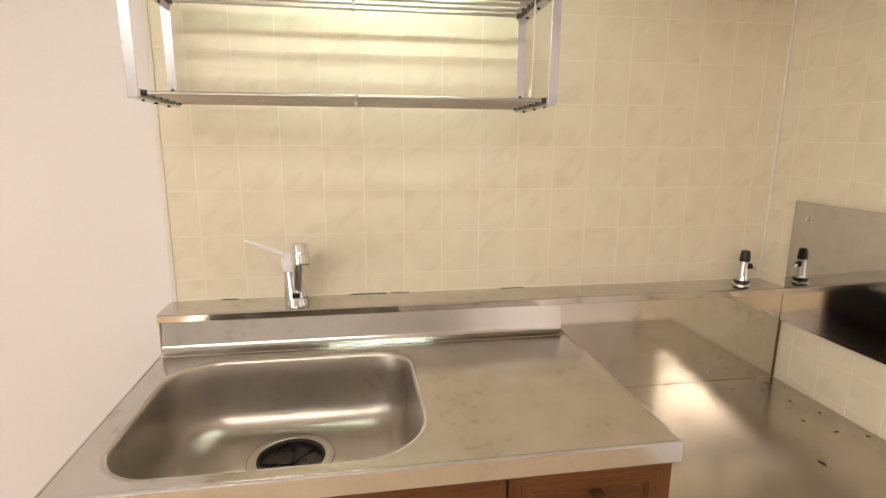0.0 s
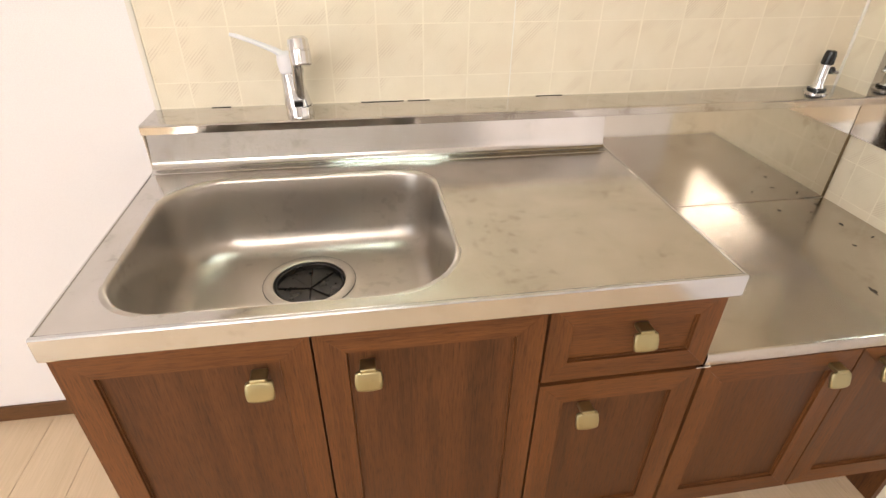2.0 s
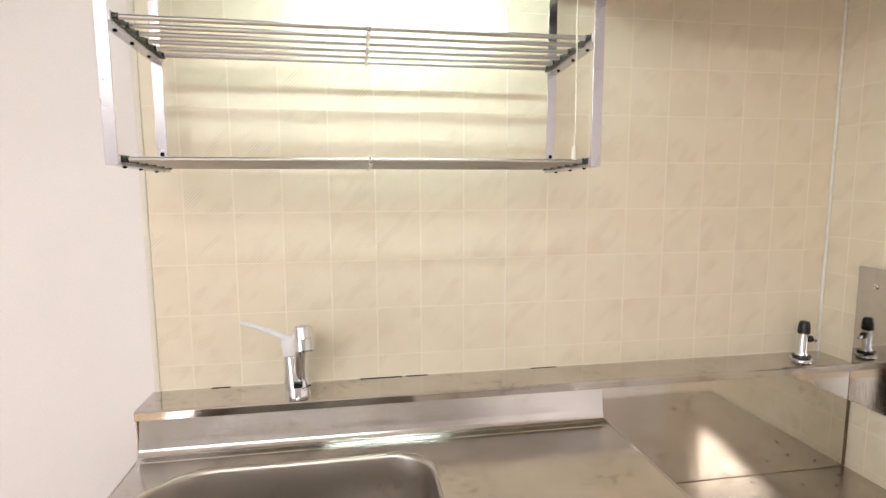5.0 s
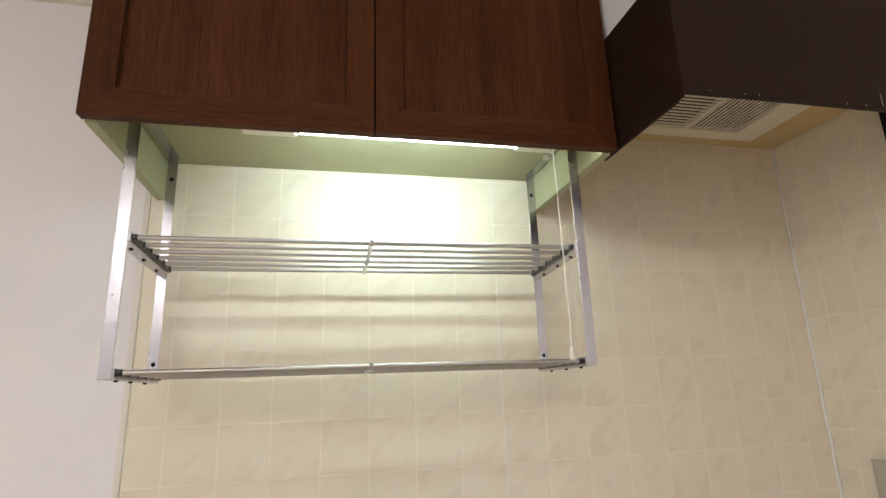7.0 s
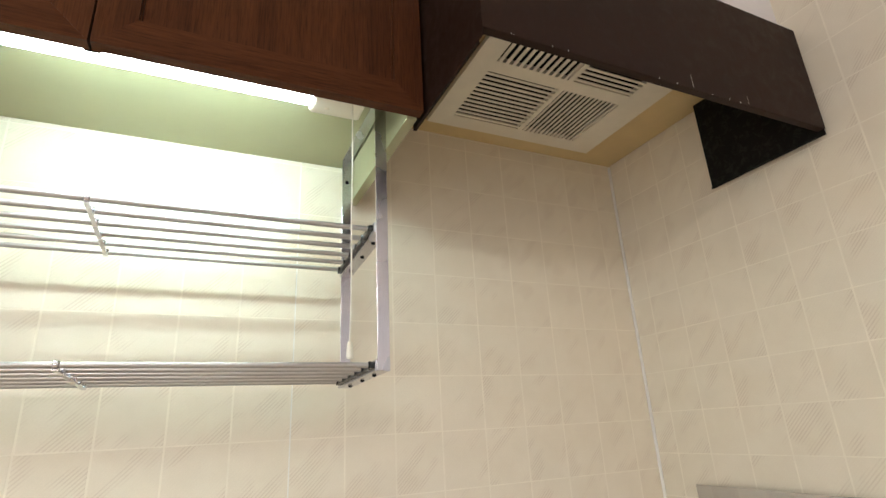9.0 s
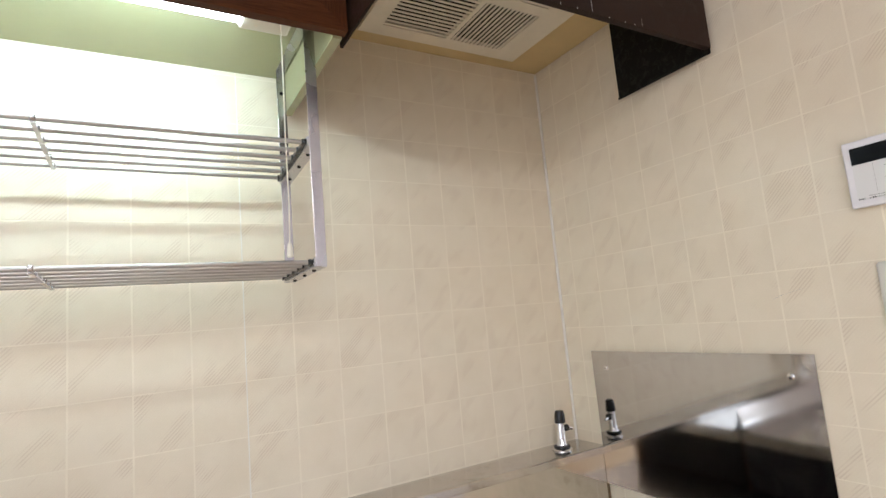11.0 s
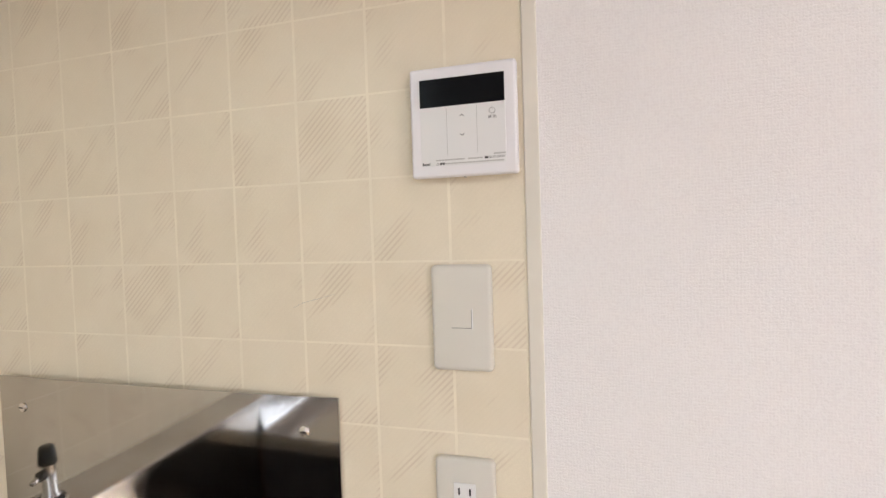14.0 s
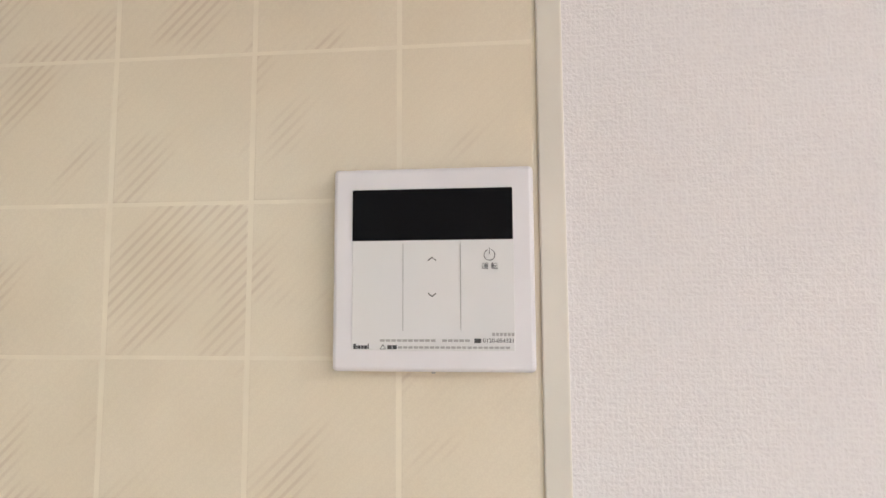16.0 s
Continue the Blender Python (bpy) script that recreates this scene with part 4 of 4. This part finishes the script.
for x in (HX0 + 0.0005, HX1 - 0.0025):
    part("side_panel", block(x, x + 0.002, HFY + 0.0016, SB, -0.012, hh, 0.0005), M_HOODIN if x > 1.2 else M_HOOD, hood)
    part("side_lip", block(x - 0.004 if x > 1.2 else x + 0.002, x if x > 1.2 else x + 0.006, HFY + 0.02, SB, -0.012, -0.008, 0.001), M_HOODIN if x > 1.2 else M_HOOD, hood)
part("top_panel", block(HX0, HX1, HFY + 0.0016, -0.004, hh - 0.002, hh, 0.0005), M_HOOD, hood)
for k in range(11):
    x = HX0 + 0.02 + (HX1 - HX0 - 0.04) * rnd.random()
    big = rnd.random() < 0.2
    part("chip", block(x, x + rnd.uniform(0.0006, 0.0016), HFY - 0.0002, HFY + 0.0001, 0.0005 if not big else 0.004, rnd.uniform(0.002, 0.004) if not big else rnd.uniform(0.012, 0.03)), M_STRAP if k % 2 else M_TRIM, hood, "bare metal chip in the enamel")
part("bolt", rod(bmesh.new(), (HX0 + 0.003, -0.42, 0.012), (HX0 + 0.012, -0.42, 0.012), 0.004), M_STRAP, hood)

vent = thing("extractor_grille", (0, 0, 2.08), "cream extractor fan grille with slotted panels", "vent")
VX0, VX1, VY0, VY1 = 1.118, 1.610, -0.408, -0.070
gx, gy = (1.168, 1.353, 1.366, 1.530), (-0.398, -0.328, -0.292, -0.115)
fr = bmesh.new()
Z0, Z1 = 0.0, 0.012
for x0, x1 in ((VX0, gx[0]), (gx[1], gx[2]), (gx[3], VX1)):
    box(fr, x0, x1, VY0, VY1, Z0, Z1)
for y0, y1 in ((VY0, gy[0]), (gy[1], gy[2]), (gy[3], VY1)):
    box(fr, gx[0], gx[1], y0, y1, Z0, Z1)
    box(fr, gx[2], gx[3], y0, y1, Z0, Z1)
part("frame", fr, M_GRILLE, vent)
part("skirt", block(VX0 + 0.004, VX1 - 0.004, VY0 + 0.004, VY1 - 0.004, 0.0125, 0.0148), M_GRILLE, vent)
# near-black sheet that gives the slots the shade of the hollow behind
part("backing", block(gx[0] - 0.004, gx[3] + 0.004, gy[0] - 0.004, gy[3] + 0.004, 0.0119, 0.0124), M_DARK, vent)
for i, jx, along_y, count in ((0, 0, True, 11), (2, 0, False, 5), (0, 2, False, 12), (2, 2, True, 13)):
    x0, x1, y0, y1 = gx[i], gx[i + 1], gy[jx], gy[jx + 1]
    for k in range(count):
        if along_y:
            c = x0 + (x1 - x0) * (k + 0.5) / count
            w = (x1 - x0) / count * 0.245
            part("slat", block(c - w, c + w, y0, y1, 0.0002, 0.0016), M_GRILLE, vent)
        else:
            c = y0 + (y1 - y0) * (k + 0.5) / count
            w = (y1 - y0) / count * 0.245
            part("slat", block(x0, x1, c - w, c + w, 0.0002, 0.0016), M_GRILLE, vent)

# lamps of the room behind
for lamp_x in (-0.70, 0.16):
    room_lamp = thing("ceiling_lamp", (lamp_x, -3.25, CEIL), "square white ceiling lamp, switched on", "lamp", "ceiling lamps in the room")
    part("housing", block(-0.39, 0.39, -0.34, 0.34, -0.035, -0.0005, 0.006), M_WHITE, room_lamp)
    part("shade", block(-0.38, 0.38, -0.33, 0.33, -0.085, -0.0355, 0.02, 4), M_CEILLAMP, room_lamp, "glowing white cover")

# ---- wall tiles and floor planks ----
def tile_mesh(w, h):
    b = bmesh.new()
    e, t = 0.0016, 0.0002
    f = [b.verts.new((x, -t, z)) for x, z in ((-w / 2 + e, -h / 2 + e), (w / 2 - e, -h / 2 + e), (w / 2 - e, h / 2 - e), (-w / 2 + e, h / 2 - e))]
    r = [b.verts.new((x, 0.0002, z)) for x, z in ((-w / 2, -h / 2), (w / 2, -h / 2), (w / 2, h / 2), (-w / 2, h / 2))]
    b.faces.new(f)
    for k in range(4):
        b.faces.new((r[k], r[(k + 1) % 4], f[(k + 1) % 4], f[k]))
    return mesh_of(b, "tile", M_TILE, 20)


tile_cache = {}


def lay(parent, lo, hi, anchor, pitch, z_lo, z_hi, TZ, TP, place):
    g = 0.0018
    us, u = [lo], anchor - pitch * math.floor((anchor - lo) / pitch)
    while u < hi - 0.004:
        if u > lo + 0.004:
            us.append(u)
        u += pitch
    us.append(hi)
    zs, z = [z_lo], TZ - TP * math.floor((TZ - z_lo) / TP)
    while z < z_hi - 0.004:
        if z > z_lo + 0.004:
            zs.append(z)
        z += TP
    zs.append(z_hi)
    for a, b2 in zip(us, us[1:]):
        for c, d in zip(zs, zs[1:]):
            key = (round(b2 - a - g, 4), round(d - c - 0.0009, 4))
            if min(key) < 0.004:
                continue
            if key not in tile_cache:
                tile_cache[key] = tile_mesh(*key)
            ob = new("tile", tile_cache[key])
            ob.parent = parent
            ob.matrix_basis = place((a + b2) / 2, (c + d) / 2)


lay(wall_back, 0.008, XR - 0.002, BX, BP, 0.945, 2.093, BZ, BH, lambda u, z: pose(u, 0, z))
lay(wall_east, TILE_END + 0.001, -0.002, RY, RP, 0.62, 2.41, RZ, RH, lambda u, z: pose(XR, u, z, 0, 0, -90))

plank_cache = {}
px = XL
rnd = random.Random(3)
while px < XR - 0.01:
    w = min(0.15, XR - px)
    y = SOUTH + rnd.uniform(0.1, 0.9)
    cuts = [SOUTH, y]
    while cuts[-1] < -0.9:
        cuts.append(cuts[-1] + 0.9)
    cuts[-1] = 0.0
    for a, b2 in zip(cuts, cuts[1:]):
        key = (round(w, 3), round(b2 - a, 3))
        if key not in plank_cache:
            plank_cache[key] = mesh_of(block(-w / 2 + 0.0005, w / 2 - 0.0005, (a - b2) / 2 + 0.0005, (b2 - a) / 2 - 0.0005, -0.006, 0.0, 0.0008, 1), "plank", M_FLOOR)
        ob = new("plank", plank_cache[key])
        ob.parent = floor
        ob.location = (px + w / 2, (a + b2) / 2, 0)
    px += 0.15

# hairline mark on the side wall
b = bmesh.new()
tube(b, [(XR - 0.0009, -0.632, 1.314), (XR - 0.0009, -0.646, 1.320), (XR - 0.0009, -0.662, 1.324), (XR - 0.0009, -0.690, 1.331)], [0.00015, 0.00025, 0.0002, 0.0001], 6)
part("scratch", b, M_FAINT, wall_east, "thin dark scratch on the tiles")
